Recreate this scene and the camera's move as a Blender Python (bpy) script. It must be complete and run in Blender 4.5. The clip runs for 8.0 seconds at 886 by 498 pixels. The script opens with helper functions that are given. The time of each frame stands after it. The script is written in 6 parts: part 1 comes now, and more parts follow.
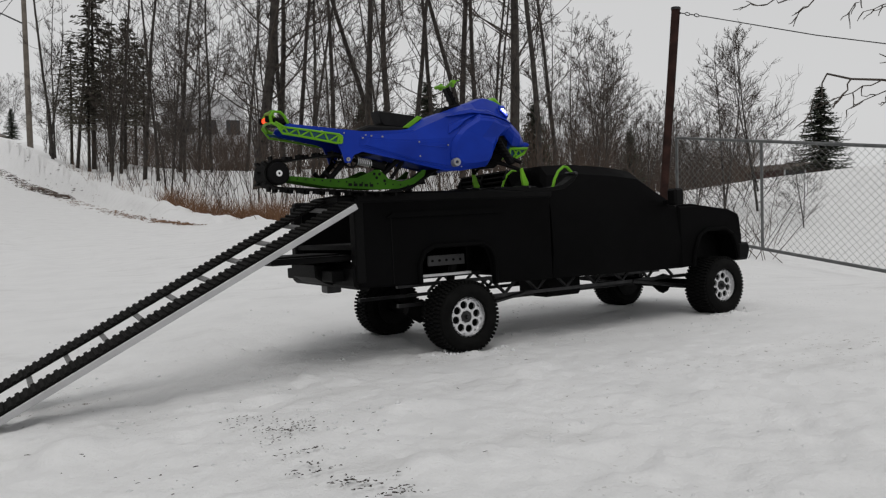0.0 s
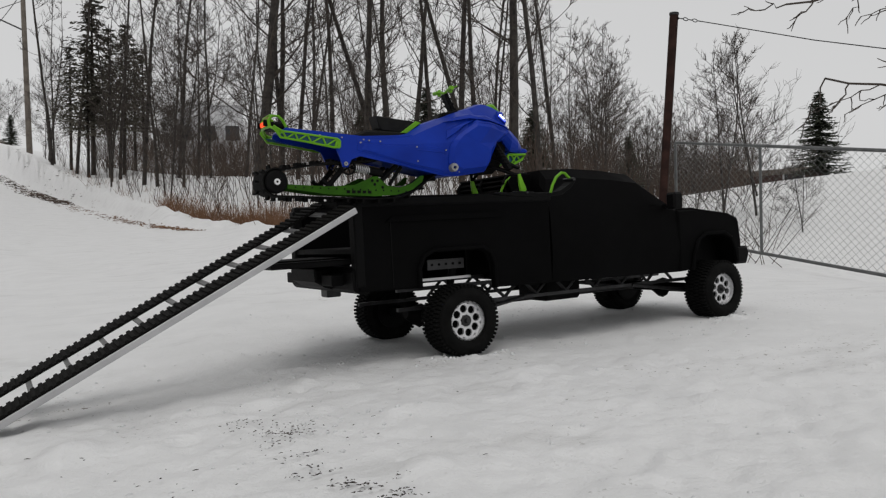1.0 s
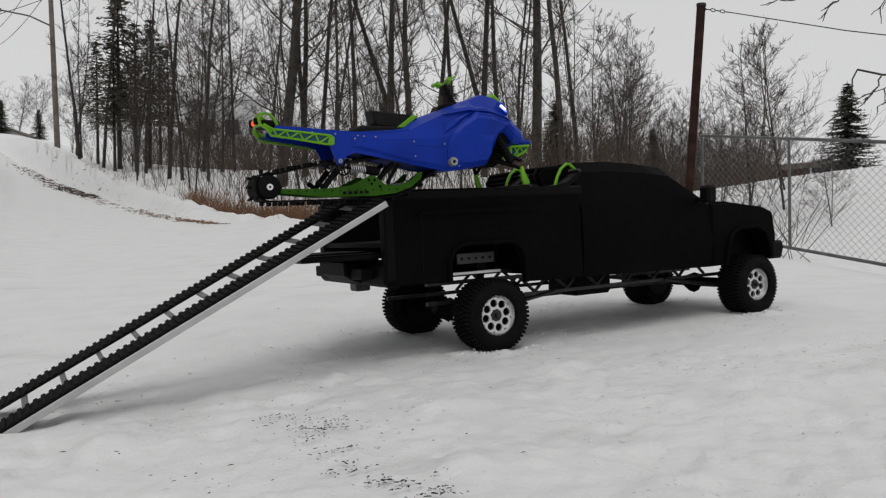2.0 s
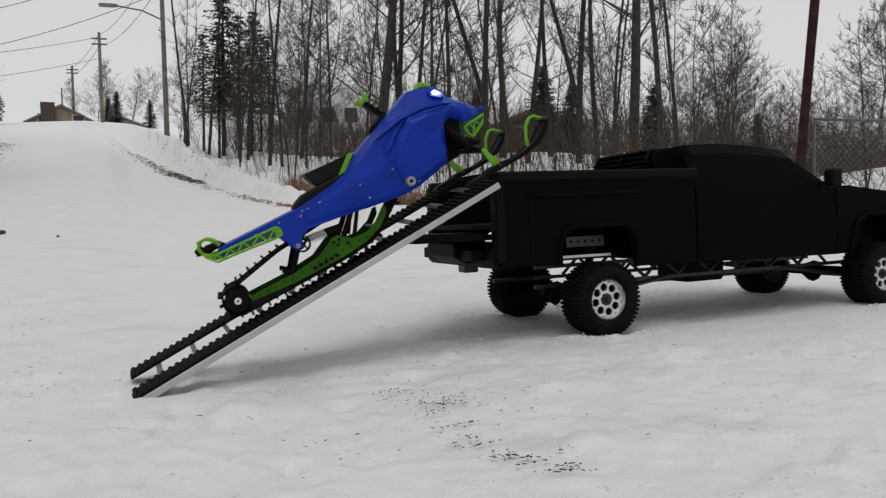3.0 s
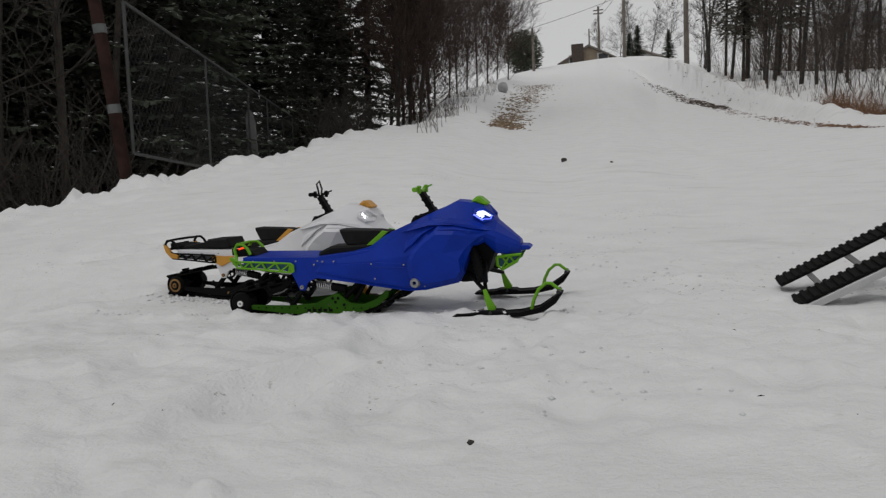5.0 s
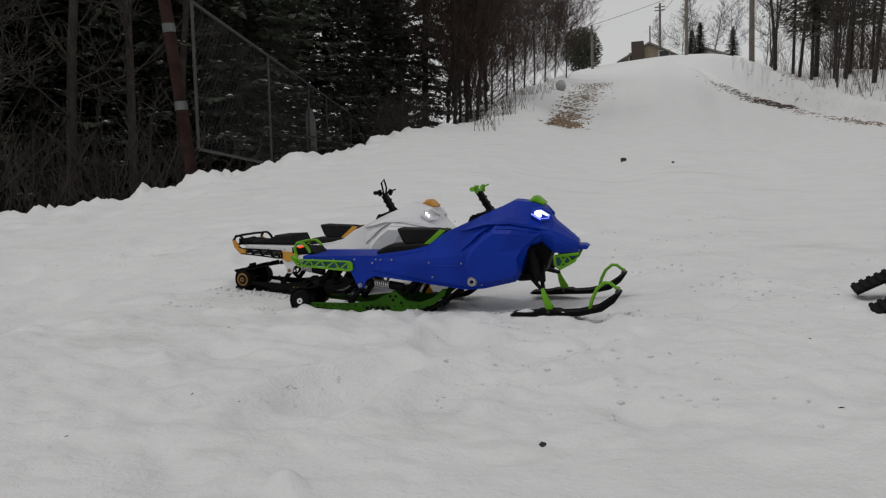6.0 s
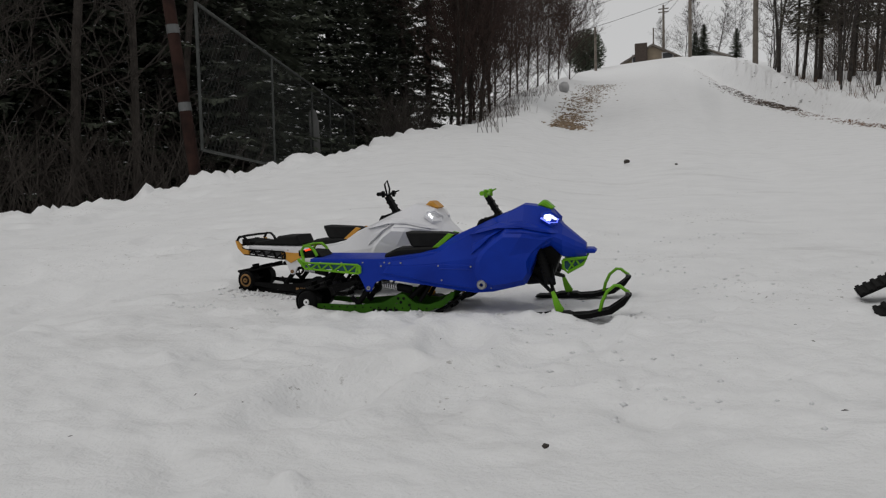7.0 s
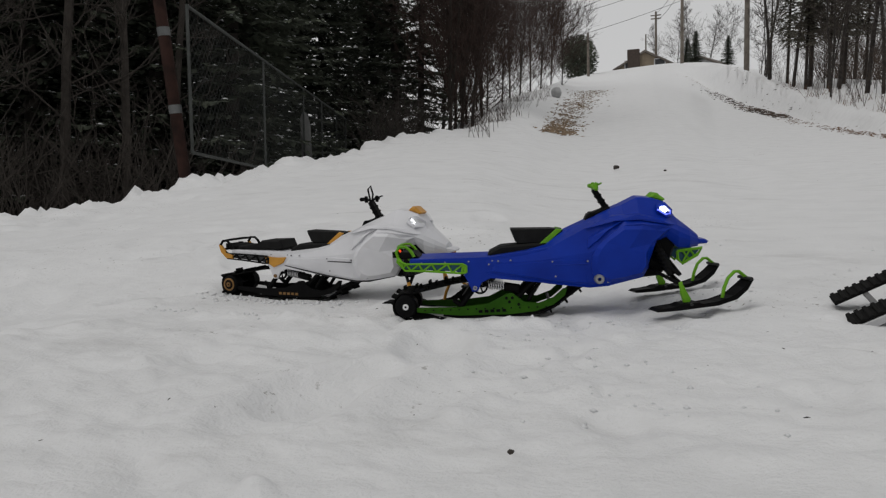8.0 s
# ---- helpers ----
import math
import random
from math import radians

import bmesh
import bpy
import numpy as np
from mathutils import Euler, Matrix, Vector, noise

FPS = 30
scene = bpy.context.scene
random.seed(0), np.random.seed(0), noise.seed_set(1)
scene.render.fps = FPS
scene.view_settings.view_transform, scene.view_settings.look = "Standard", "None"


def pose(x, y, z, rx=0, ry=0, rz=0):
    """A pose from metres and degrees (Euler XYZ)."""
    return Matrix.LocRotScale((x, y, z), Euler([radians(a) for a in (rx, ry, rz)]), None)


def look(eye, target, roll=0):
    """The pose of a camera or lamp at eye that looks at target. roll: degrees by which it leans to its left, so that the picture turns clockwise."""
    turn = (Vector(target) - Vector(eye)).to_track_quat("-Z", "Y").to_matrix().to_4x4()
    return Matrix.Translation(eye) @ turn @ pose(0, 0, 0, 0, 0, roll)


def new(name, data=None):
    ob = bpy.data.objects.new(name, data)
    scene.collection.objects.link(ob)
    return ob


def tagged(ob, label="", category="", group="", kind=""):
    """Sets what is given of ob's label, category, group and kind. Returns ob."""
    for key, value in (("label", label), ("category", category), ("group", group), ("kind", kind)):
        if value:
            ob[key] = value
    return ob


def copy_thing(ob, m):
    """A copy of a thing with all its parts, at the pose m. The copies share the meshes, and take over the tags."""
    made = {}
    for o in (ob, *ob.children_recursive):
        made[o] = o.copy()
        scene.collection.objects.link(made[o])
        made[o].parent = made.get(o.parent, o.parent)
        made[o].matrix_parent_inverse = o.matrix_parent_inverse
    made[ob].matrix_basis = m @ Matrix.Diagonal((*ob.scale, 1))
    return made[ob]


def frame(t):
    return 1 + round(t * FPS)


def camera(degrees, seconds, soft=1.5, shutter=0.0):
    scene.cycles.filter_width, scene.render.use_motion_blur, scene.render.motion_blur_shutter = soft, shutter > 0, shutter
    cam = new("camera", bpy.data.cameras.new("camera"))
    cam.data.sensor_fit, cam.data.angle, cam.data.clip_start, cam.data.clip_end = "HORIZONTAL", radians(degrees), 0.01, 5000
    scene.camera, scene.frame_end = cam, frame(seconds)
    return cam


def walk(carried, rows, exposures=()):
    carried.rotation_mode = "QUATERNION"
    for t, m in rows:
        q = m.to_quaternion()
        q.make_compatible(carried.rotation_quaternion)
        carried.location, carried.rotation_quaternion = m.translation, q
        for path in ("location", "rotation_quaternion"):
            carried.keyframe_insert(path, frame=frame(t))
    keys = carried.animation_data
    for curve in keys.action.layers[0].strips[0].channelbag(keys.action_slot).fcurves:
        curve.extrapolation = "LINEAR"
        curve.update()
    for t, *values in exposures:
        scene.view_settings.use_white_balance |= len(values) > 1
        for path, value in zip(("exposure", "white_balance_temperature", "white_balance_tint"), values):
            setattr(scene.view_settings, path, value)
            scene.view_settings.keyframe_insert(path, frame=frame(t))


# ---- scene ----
from mathutils.bvhtree import BVHTree
cam = camera(61.9, 8.0, soft=1.25, shutter=0.15)
PATH = [
    (0, (0.465, 1.58, 0.202), (1.462, 3.312, 0.146), -3.0),
    (0.5, (0.465, 1.579, 0.201), (1.463, 3.312, 0.16), -3.2),
    (1, (0.464, 1.579, 0.2), (1.464, 3.311, 0.158), -3.1),
    (1.2, (0.462, 1.583, 0.203), (1.465, 3.312, 0.15), -2.5),
    (2.3, (0.453, 1.599, 0.199), (1.344, 3.389, 0.143), -3.2),
    (2.5, (0.444, 1.601, 0.198), (1.28, 3.417, 0.138), -3.0),
    (3, (0.429, 1.606, 0.194), (1.154, 3.469, 0.115), -2.5),
    (3.5, (0.396, 1.615, 0.186), (0.86, 3.555, 0.042), -2.2),
    (4, (0.343, 1.628, 0.179), (0.342, 3.619, -0.013), -4.2),
    (4.5, (0.286, 1.633, 0.173), (-0.115, 3.583, -0.026), -4.1),
    (5, (0.258, 1.63, 0.171), (-0.333, 3.531, -0.022), -3.8),
    (5.2, (0.254, 1.632, 0.171), (-0.393, 3.515, -0.018), -3.4),
    (6.5, (0.245, 1.615, 0.177), (-0.489, 3.466, -0.014), -3.1),
    (7, (0.246, 1.62, 0.175), (-0.489, 3.471, -0.011), -3.0),
    (7.5, (0.248, 1.615, 0.177), (-0.478, 3.47, -0.006), -3.0),
    (8, (0.263, 1.621, 0.177), (-0.452, 3.48, 0.001), -2.6),
]
walk(cam, [(t, look(eye, target, roll)) for t, eye, target, roll in PATH],
     [(0, -0.07), (1.2, -0.08), (2.6, 0.0), (3.4, 0.0), (4.0, -0.14), (4.25, -0.23), (4.5, -0.3), (8, -0.3)])

# ---- light ----
world = bpy.data.worlds.new("overcast")
scene.world = world
world.use_nodes = True
wn = world.node_tree.nodes
wl = world.node_tree.links
sky = wn.new("ShaderNodeTexSky")
sky.sky_type = "NISHITA"
sky.sun_disc = False
sky.sun_elevation = radians(38)
sky.sun_rotation = radians(200)
grey = wn.new("ShaderNodeHueSaturation")
grey.inputs["Saturation"].default_value = 0.10
cloud = wn.new("ShaderNodeMix")
cloud.data_type = "RGBA"
cloud.inputs[0].default_value = 0.86
cloud.inputs[7].default_value = (6.75, 6.75, 6.77, 1)
wl.new(sky.outputs[0], grey.inputs["Color"])
wl.new(grey.outputs[0], cloud.inputs[6])
wl.new(cloud.outputs[2], wn["Background"].inputs[0])
wn["Background"].inputs[1].default_value = 0.1
sun = new("sun", bpy.data.lights.new("sun", "SUN"))
sun.data.energy = 0.74
sun.data.angle = radians(40)
sun.data.color = (1.0, 0.97, 0.93)
sun.matrix_world = look((0, 0, 10), (3.0, 4.0, 0.0))
scene.view_settings.exposure = 0.0


# ---- materials ----
def nodes_of(name):
    m = bpy.data.materials.new(name)
    m.use_nodes = True
    return m, m.node_tree.nodes, m.node_tree.links, m.node_tree.nodes["Principled BSDF"]


def noise_tex(n, l, scale, detail=4.0, coord="Object", rough=0.55):
    c = n.new("ShaderNodeTexCoord")
    t = n.new("ShaderNodeTexNoise")
    t.inputs["Scale"].default_value = scale
    t.inputs["Detail"].default_value = detail
    t.inputs["Roughness"].default_value = rough
    l.new(c.outputs[coord], t.inputs["Vector"])
    return t


def ramp_of(n, l, src, stops):
    r = n.new("ShaderNodeValToRGB")
    e = r.color_ramp.elements
    while len(e) < len(stops):
        e.new(0.5)
    for k, (p, c) in zip(e, stops):
        k.position, k.color = p, (*c, 1)
    l.new(src, r.inputs[0])
    return r


def bump_of(n, l, b, src, strength, dist=0.01):
    k = n.new("ShaderNodeBump")
    k.inputs["Strength"].default_value = strength
    k.inputs["Distance"].default_value = dist
    l.new(src, k.inputs["Height"])
    l.new(k.outputs[0], b.inputs["Normal"])
    return k


def simple(name, c0, c1, scale=30.0, rough=0.5, metal=0.0, bump=0.1, dist=0.001, rvar=0.1, detail=5.0, spec=0.4):
    """A two-tone surface with grain, relief and uneven gloss."""
    m, n, l, b = nodes_of(name)
    t = noise_tex(n, l, scale, detail)
    r = ramp_of(n, l, t.outputs[0], [(0.3, c0), (0.7, c1)])
    l.new(r.outputs[0], b.inputs["Base Color"])
    b.inputs["Metallic"].default_value = metal
    b.inputs["Specular IOR Level"].default_value = spec
    f = noise_tex(n, l, scale * 5, 3)
    g = n.new("ShaderNodeMapRange")
    g.inputs["To Min"].default_value = max(0.02, rough - rvar)
    g.inputs["To Max"].default_value = min(1.0, rough + rvar)
    l.new(f.outputs[0], g.inputs["Value"])
    l.new(g.outputs[0], b.inputs["Roughness"])
    if bump:
        bump_of(n, l, b, f.outputs[0], bump, dist)
    return m


def glowing(name, c, strength):
    m, n, l, b = nodes_of(name)
    b.inputs["Base Color"].default_value = (*c, 1)
    b.inputs["Emission Color"].default_value = (*c, 1)
    b.inputs["Emission Strength"].default_value = strength
    return m


BLACK = simple("black_plastic", (0.0025, 0.0025, 0.0026), (0.0045, 0.0045, 0.0048), 40, 0.6, 0, 0.15, 0.0006, spec=0.08)
PRINT = simple("black_printed_shell", (0.0016, 0.0016, 0.0017), (0.0030, 0.0030, 0.0032), 9, 0.7, 0, 0.12, 0.0006, spec=0.04)
RUBBER = simple("rubber", (0.003, 0.003, 0.003), (0.007, 0.007, 0.0068), 60, 0.85, 0, 0.4, 0.001, spec=0.08)
RAMPTREAD = simple("rubber_tread", (0.0045, 0.0044, 0.0042), (0.011, 0.0105, 0.010), 60, 0.85, 0, 0.4, 0.001, spec=0.10)
ALU = simple("aluminium", (0.62, 0.62, 0.63), (0.74, 0.74, 0.75), 25, 0.42, 0.85, 0.1, 0.0004)
RIM = simple("rim_metal", (0.60, 0.60, 0.61), (0.78, 0.78, 0.79), 40, 0.38, 0.7, 0.1, 0.0004)
DARKMETAL = simple("dark_metal", (0.02, 0.02, 0.021), (0.05, 0.05, 0.052), 50, 0.45, 0.6, 0.1, 0.0005)
BLUE = simple("blue_shell", (0.002, 0.021, 0.25), (0.003, 0.032, 0.35), 18, 0.42, 0, 0.1, 0.0005, 0.10, spec=0.16)
GREEN = simple("green_plastic", (0.10, 0.29, 0.010), (0.15, 0.38, 0.016), 30, 0.45, 0, 0.1, 0.0005, spec=0.2)
DGREEN = simple("green_rail", (0.016, 0.062, 0.003), (0.030, 0.105, 0.005), 30, 0.5, 0, 0.1, 0.0005, spec=0.1)
WHITE = simple("white_shell", (0.60, 0.60, 0.62), (0.69, 0.69, 0.71), 18, 0.42, 0, 0.1, 0.0005)
ORANGE = simple("orange_plastic", (0.42, 0.19, 0.018), (0.56, 0.27, 0.03), 30, 0.45, 0, 0.1, 0.0005)
VINYL = simple("seat_vinyl", (0.005, 0.005, 0.005), (0.010, 0.010, 0.010), 80, 0.65, 0, 0.3, 0.0006, spec=0.15)
DULLALU = simple("dull_aluminium", (0.24, 0.24, 0.25), (0.36, 0.36, 0.37), 40, 0.5, 0.6, 0.1, 0.0004)
BRONZE = simple("bronze_metal", (0.20, 0.11, 0.04), (0.30, 0.17, 0.07), 50, 0.4, 0.7, 0.1, 0.0005)
LENS = glowing("headlight_lens", (0.85, 0.9, 1.0), 1.0)
LED = glowing("headlight_led", (0.95, 0.97, 1.0), 6.0)
BLUEGLOW = glowing("blue_glow", (0.12, 0.16, 1.0), 2.5)
TAIL = glowing("tail_lamp", (1.0, 0.07, 0.012), 1.1)


def snow_material():
    m, n, l, b = nodes_of("snow")
    fine = noise_tex(n, l, 60, 7, rough=0.66)
    grain = noise_tex(n, l, 260, 4, rough=0.6)
    mid = noise_tex(n, l, 7.5, 6, rough=0.62)
    tone = ramp_of(n, l, mid.outputs[0], [(0.30, (0.70, 0.702, 0.705)), (0.46, (0.73, 0.732, 0.735)), (0.60, (0.755, 0.757, 0.76))])
    # packed, icy streaks where wheels and feet have gone
    c = n.new("ShaderNodeTexCoord")
    mp = n.new("ShaderNodeMapping")
    mp.inputs["Scale"].default_value = (1.0, 2.6, 1.0)
    mp.inputs["Rotation"].default_value = (0, 0, radians(-14))
    l.new(c.outputs["Object"], mp.inputs["Vector"])
    ice = n.new("ShaderNodeTexNoise")
    ice.inputs["Scale"].default_value = 2.4
    ice.inputs["Detail"].default_value = 7
    ice.inputs["Roughness"].default_value = 0.68
    l.new(mp.outputs[0], ice.inputs["Vector"])
    icy = ramp_of(n, l, ice.outputs[0], [(0.57, (0, 0, 0)), (0.70, (0.40, 0.40, 0.40))])
    packed = n.new("ShaderNodeMix")
    packed.data_type = "RGBA"
    l.new(icy.outputs[0], packed.inputs[0])
    l.new(tone.outputs[0], packed.inputs[6])
    packed.inputs[7].default_value = (0.47, 0.465, 0.46, 1)
    speck = noise_tex(n, l, 95, 3, rough=0.7)
    patch = noise_tex(n, l, 2.1, 4)
    a = n.new("ShaderNodeMath")
    a.operation = "MULTIPLY"
    s1 = ramp_of(n, l, speck.outputs[0], [(0.63, (0, 0, 0)), (0.70, (1, 1, 1))])
    s2 = ramp_of(n, l, patch.outputs[0], [(0.52, (0, 0, 0)), (0.66, (1, 1, 1))])
    l.new(s1.outputs[0], a.inputs[0])
    l.new(s2.outputs[0], a.inputs[1])
    mix = n.new("ShaderNodeMix")
    mix.data_type = "RGBA"
    l.new(a.outputs[0], mix.inputs[0])
    l.new(packed.outputs[2], mix.inputs[6])
    mix.inputs[7].default_value = (0.13, 0.11, 0.085, 1)
    l.new(mix.outputs[2], b.inputs["Base Color"])
    b.inputs["Roughness"].default_value = 0.7
    b.inputs["Specular IOR Level"].default_value = 0.25
    add = n.new("ShaderNodeMath")
    add.operation = "MULTIPLY_ADD"
    l.new(mid.outputs[0], add.inputs[0])
    add.inputs[1].default_value = 0.15
    l.new(fine.outputs[0], add.inputs[2])
    add2 = n.new("ShaderNodeMath")
    add2.operation = "MULTIPLY_ADD"
    l.new(grain.outputs[0], add2.inputs[0])
    add2.inputs[1].default_value = 0.35
    l.new(add.outputs[0], add2.inputs[2])
    bump_of(n, l, b, add2.outputs[0], 0.55, 0.008)
    return m


SNOW = snow_material()
SNOWCLUMP = simple("snow_clump", (0.62, 0.625, 0.635), (0.73, 0.735, 0.74), 60, 0.7, 0, 0.4, 0.004)


# ---- mesh helpers ----
def part(name, bm, mat, parent=None, label="", smooth=False):
    """Links a bmesh as one mesh object under a thing or a part."""
    me = bpy.data.meshes.new(name)
    bmesh.ops.recalc_face_normals(bm, faces=bm.faces[:])
    bm.to_mesh(me)
    bm.free()
    me.materials.append(mat)
    if smooth:
        me.polygons.foreach_set("use_smooth", [True] * len(me.polygons))
        me.set_sharp_from_angle(angle=radians(smooth if smooth is not True else 40))
    ob = new(name, me)
    if parent:
        ob.parent = parent
    if label:
        tagged(ob, label)
    return ob


def thing(name, label, category, group="", kind=""):
    return tagged(new(name), label, category, group, kind)


def hexa(bm, pts):
    v = [bm.verts.new(p) for p in pts]
    for f in ((0, 1, 2, 3), (7, 6, 5, 4), (0, 4, 5, 1), (1, 5, 6, 2), (2, 6, 7, 3), (3, 7, 4, 0)):
        bm.faces.new([v[i] for i in f])
    return v


def box(bm, x0, x1, y0, y1, z0, z1, bevel=0.0):
    v = hexa(bm, [(x0, y0, z0), (x1, y0, z0), (x1, y1, z0), (x0, y1, z0), (x0, y0, z1), (x1, y0, z1), (x1, y1, z1), (x0, y1, z1)])
    if bevel:
        es = {e for w in v for e in w.link_edges}
        bmesh.ops.bevel(bm, geom=list(es), offset=bevel, segments=1, affect="EDGES")


def prism(bm, prof, y0, y1, bevel=0.0):
    """A side profile of (x, z) points drawn out from y0 to y1."""
    a = [bm.verts.new((x, y0, z)) for x, z in prof]
    b = [bm.verts.new((x, y1, z)) for x, z in prof]
    fs = [bm.faces.new(a), bm.faces.new(b[::-1])]
    k = len(prof)
    for i in range(k):
        fs.append(bm.faces.new((a[i], b[i], b[(i + 1) % k], a[(i + 1) % k])))
    if bevel:
        es = {e for f in fs[:2] for e in f.edges}
        bmesh.ops.bevel(bm, geom=list(es), offset=bevel, segments=1, affect="EDGES")


def tube(bm, pts, radii, sides=6, cap=True):
    pts = [Vector(p) for p in pts]
    if not hasattr(radii, "__len__"):
        radii = [radii] * len(pts)
    rings = []
    ref = None
    for i, p in enumerate(pts):
        d = (pts[min(i + 1, len(pts) - 1)] - pts[max(i - 1, 0)]).normalized()
        if ref is None:
            ref = d.orthogonal().normalized()
        ref = (ref - d * ref.dot(d))
        ref = ref.normalized() if ref.length > 1e-6 else d.orthogonal().normalized()
        q = d.cross(ref)
        rings.append([bm.verts.new(p + radii[i] * (math.cos(a) * ref + math.sin(a) * q)) for a in [2 * math.pi * k / sides for k in range(sides)]])
    for r0, r1 in zip(rings, rings[1:]):
        for k in range(sides):
            bm.faces.new((r0[k], r0[(k + 1) % sides], r1[(k + 1) % sides], r1[k]))
    if cap:
        bm.faces.new(rings[0][::-1])
        bm.faces.new(rings[-1])


def lathe_y(bm, prof, cx, cz, sides=32, start=0.0):
    """A ring profile of (radius, y) points turned round an axle along y."""
    rings = []
    for k in range(sides):
        a = start + 2 * math.pi * k / sides
        rings.append([bm.verts.new((cx + r * math.cos(a), y, cz + r * math.sin(a))) for r, y in prof])
    m = len(prof)
    for k in range(sides):
        a, b = rings[k], rings[(k + 1) % sides]
        for i in range(m):
            bm.faces.new((a[i], a[(i + 1) % m], b[(i + 1) % m], b[i]))


def loft(bm, rings, cap=True):
    vs = [[bm.verts.new(p) for p in r] for r in rings]
    k = len(rings[0])
    for a, b in zip(vs, vs[1:]):
        for i in range(k):
            bm.faces.new((a[i], a[(i + 1) % k], b[(i + 1) % k], b[i]))
    if cap:
        bm.faces.new(vs[0][::-1])
        bm.faces.new(vs[-1])


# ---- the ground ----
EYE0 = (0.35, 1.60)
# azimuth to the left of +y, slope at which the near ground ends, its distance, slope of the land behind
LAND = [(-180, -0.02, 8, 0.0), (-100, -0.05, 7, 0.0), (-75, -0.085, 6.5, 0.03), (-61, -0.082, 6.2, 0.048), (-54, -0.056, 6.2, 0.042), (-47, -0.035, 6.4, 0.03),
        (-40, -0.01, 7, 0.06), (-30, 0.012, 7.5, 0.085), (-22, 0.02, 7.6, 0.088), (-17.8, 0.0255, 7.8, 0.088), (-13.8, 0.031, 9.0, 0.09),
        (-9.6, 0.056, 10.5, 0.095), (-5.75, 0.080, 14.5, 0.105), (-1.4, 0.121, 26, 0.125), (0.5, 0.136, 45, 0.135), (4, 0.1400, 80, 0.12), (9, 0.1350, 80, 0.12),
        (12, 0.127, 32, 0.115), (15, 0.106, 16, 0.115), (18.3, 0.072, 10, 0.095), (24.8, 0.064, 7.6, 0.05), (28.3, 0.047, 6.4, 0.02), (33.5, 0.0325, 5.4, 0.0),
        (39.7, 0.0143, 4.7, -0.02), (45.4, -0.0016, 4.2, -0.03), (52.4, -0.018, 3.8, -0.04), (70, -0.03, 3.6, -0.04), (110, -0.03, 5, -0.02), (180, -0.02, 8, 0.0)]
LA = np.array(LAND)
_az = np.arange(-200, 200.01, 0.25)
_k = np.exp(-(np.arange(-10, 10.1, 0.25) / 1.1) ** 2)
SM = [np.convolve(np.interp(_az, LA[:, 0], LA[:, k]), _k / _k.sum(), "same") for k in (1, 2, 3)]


def smooth01(x):
    x = np.clip(x, 0, 1)
    return x * x * (3 - 2 * x)


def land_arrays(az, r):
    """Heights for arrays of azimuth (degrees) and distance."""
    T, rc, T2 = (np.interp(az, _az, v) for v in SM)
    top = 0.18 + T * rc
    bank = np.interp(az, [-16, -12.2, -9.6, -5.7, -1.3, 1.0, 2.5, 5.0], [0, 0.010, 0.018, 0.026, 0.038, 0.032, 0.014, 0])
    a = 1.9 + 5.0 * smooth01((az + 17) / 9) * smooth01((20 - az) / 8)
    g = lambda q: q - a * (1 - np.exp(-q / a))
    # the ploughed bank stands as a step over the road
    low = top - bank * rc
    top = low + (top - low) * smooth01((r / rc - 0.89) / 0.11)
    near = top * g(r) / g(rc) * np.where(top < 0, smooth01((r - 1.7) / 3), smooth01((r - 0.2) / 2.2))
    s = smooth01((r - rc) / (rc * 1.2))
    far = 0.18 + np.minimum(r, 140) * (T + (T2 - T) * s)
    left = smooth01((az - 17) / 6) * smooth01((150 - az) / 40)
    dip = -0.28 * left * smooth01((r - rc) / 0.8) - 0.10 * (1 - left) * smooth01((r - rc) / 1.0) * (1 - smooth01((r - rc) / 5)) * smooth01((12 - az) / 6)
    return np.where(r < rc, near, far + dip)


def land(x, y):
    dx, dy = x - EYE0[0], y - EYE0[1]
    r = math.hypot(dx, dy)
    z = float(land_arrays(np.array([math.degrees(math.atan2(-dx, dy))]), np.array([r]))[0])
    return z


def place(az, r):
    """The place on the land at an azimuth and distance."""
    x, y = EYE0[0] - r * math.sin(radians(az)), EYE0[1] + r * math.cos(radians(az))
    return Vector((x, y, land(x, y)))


def near_bump(x, y):
    """Lumps, footprints and soft hollows of the trodden snow."""
    p = Vector((x, y, 0))
    r = math.hypot(x - EYE0[0], y - EYE0[1])
    k = min(1.0, r / 0.6)
    z = 0.0045 * noise.noise(p * 2.3) + 0.0022 * noise.noise(p * 7.0) + 0.0030 * noise.noise(p * 17.0) + 0.0036 * noise.noise(p * 41.0)
    z += 0.022 * max(0.0, noise.noise(p * 11.0 + Vector((7, 3, 1))) - 0.30) - 0.030 * max(0.0, noise.noise(p * 8.0 + Vector((1, 9, 4))) - 0.42)
    if r > 1.15:
        k /= 1 + 3.4 * (r - 1.15)
    if r > 2.0:
        k *= math.exp(-(r - 2.0) / 1.6)
    return z * k


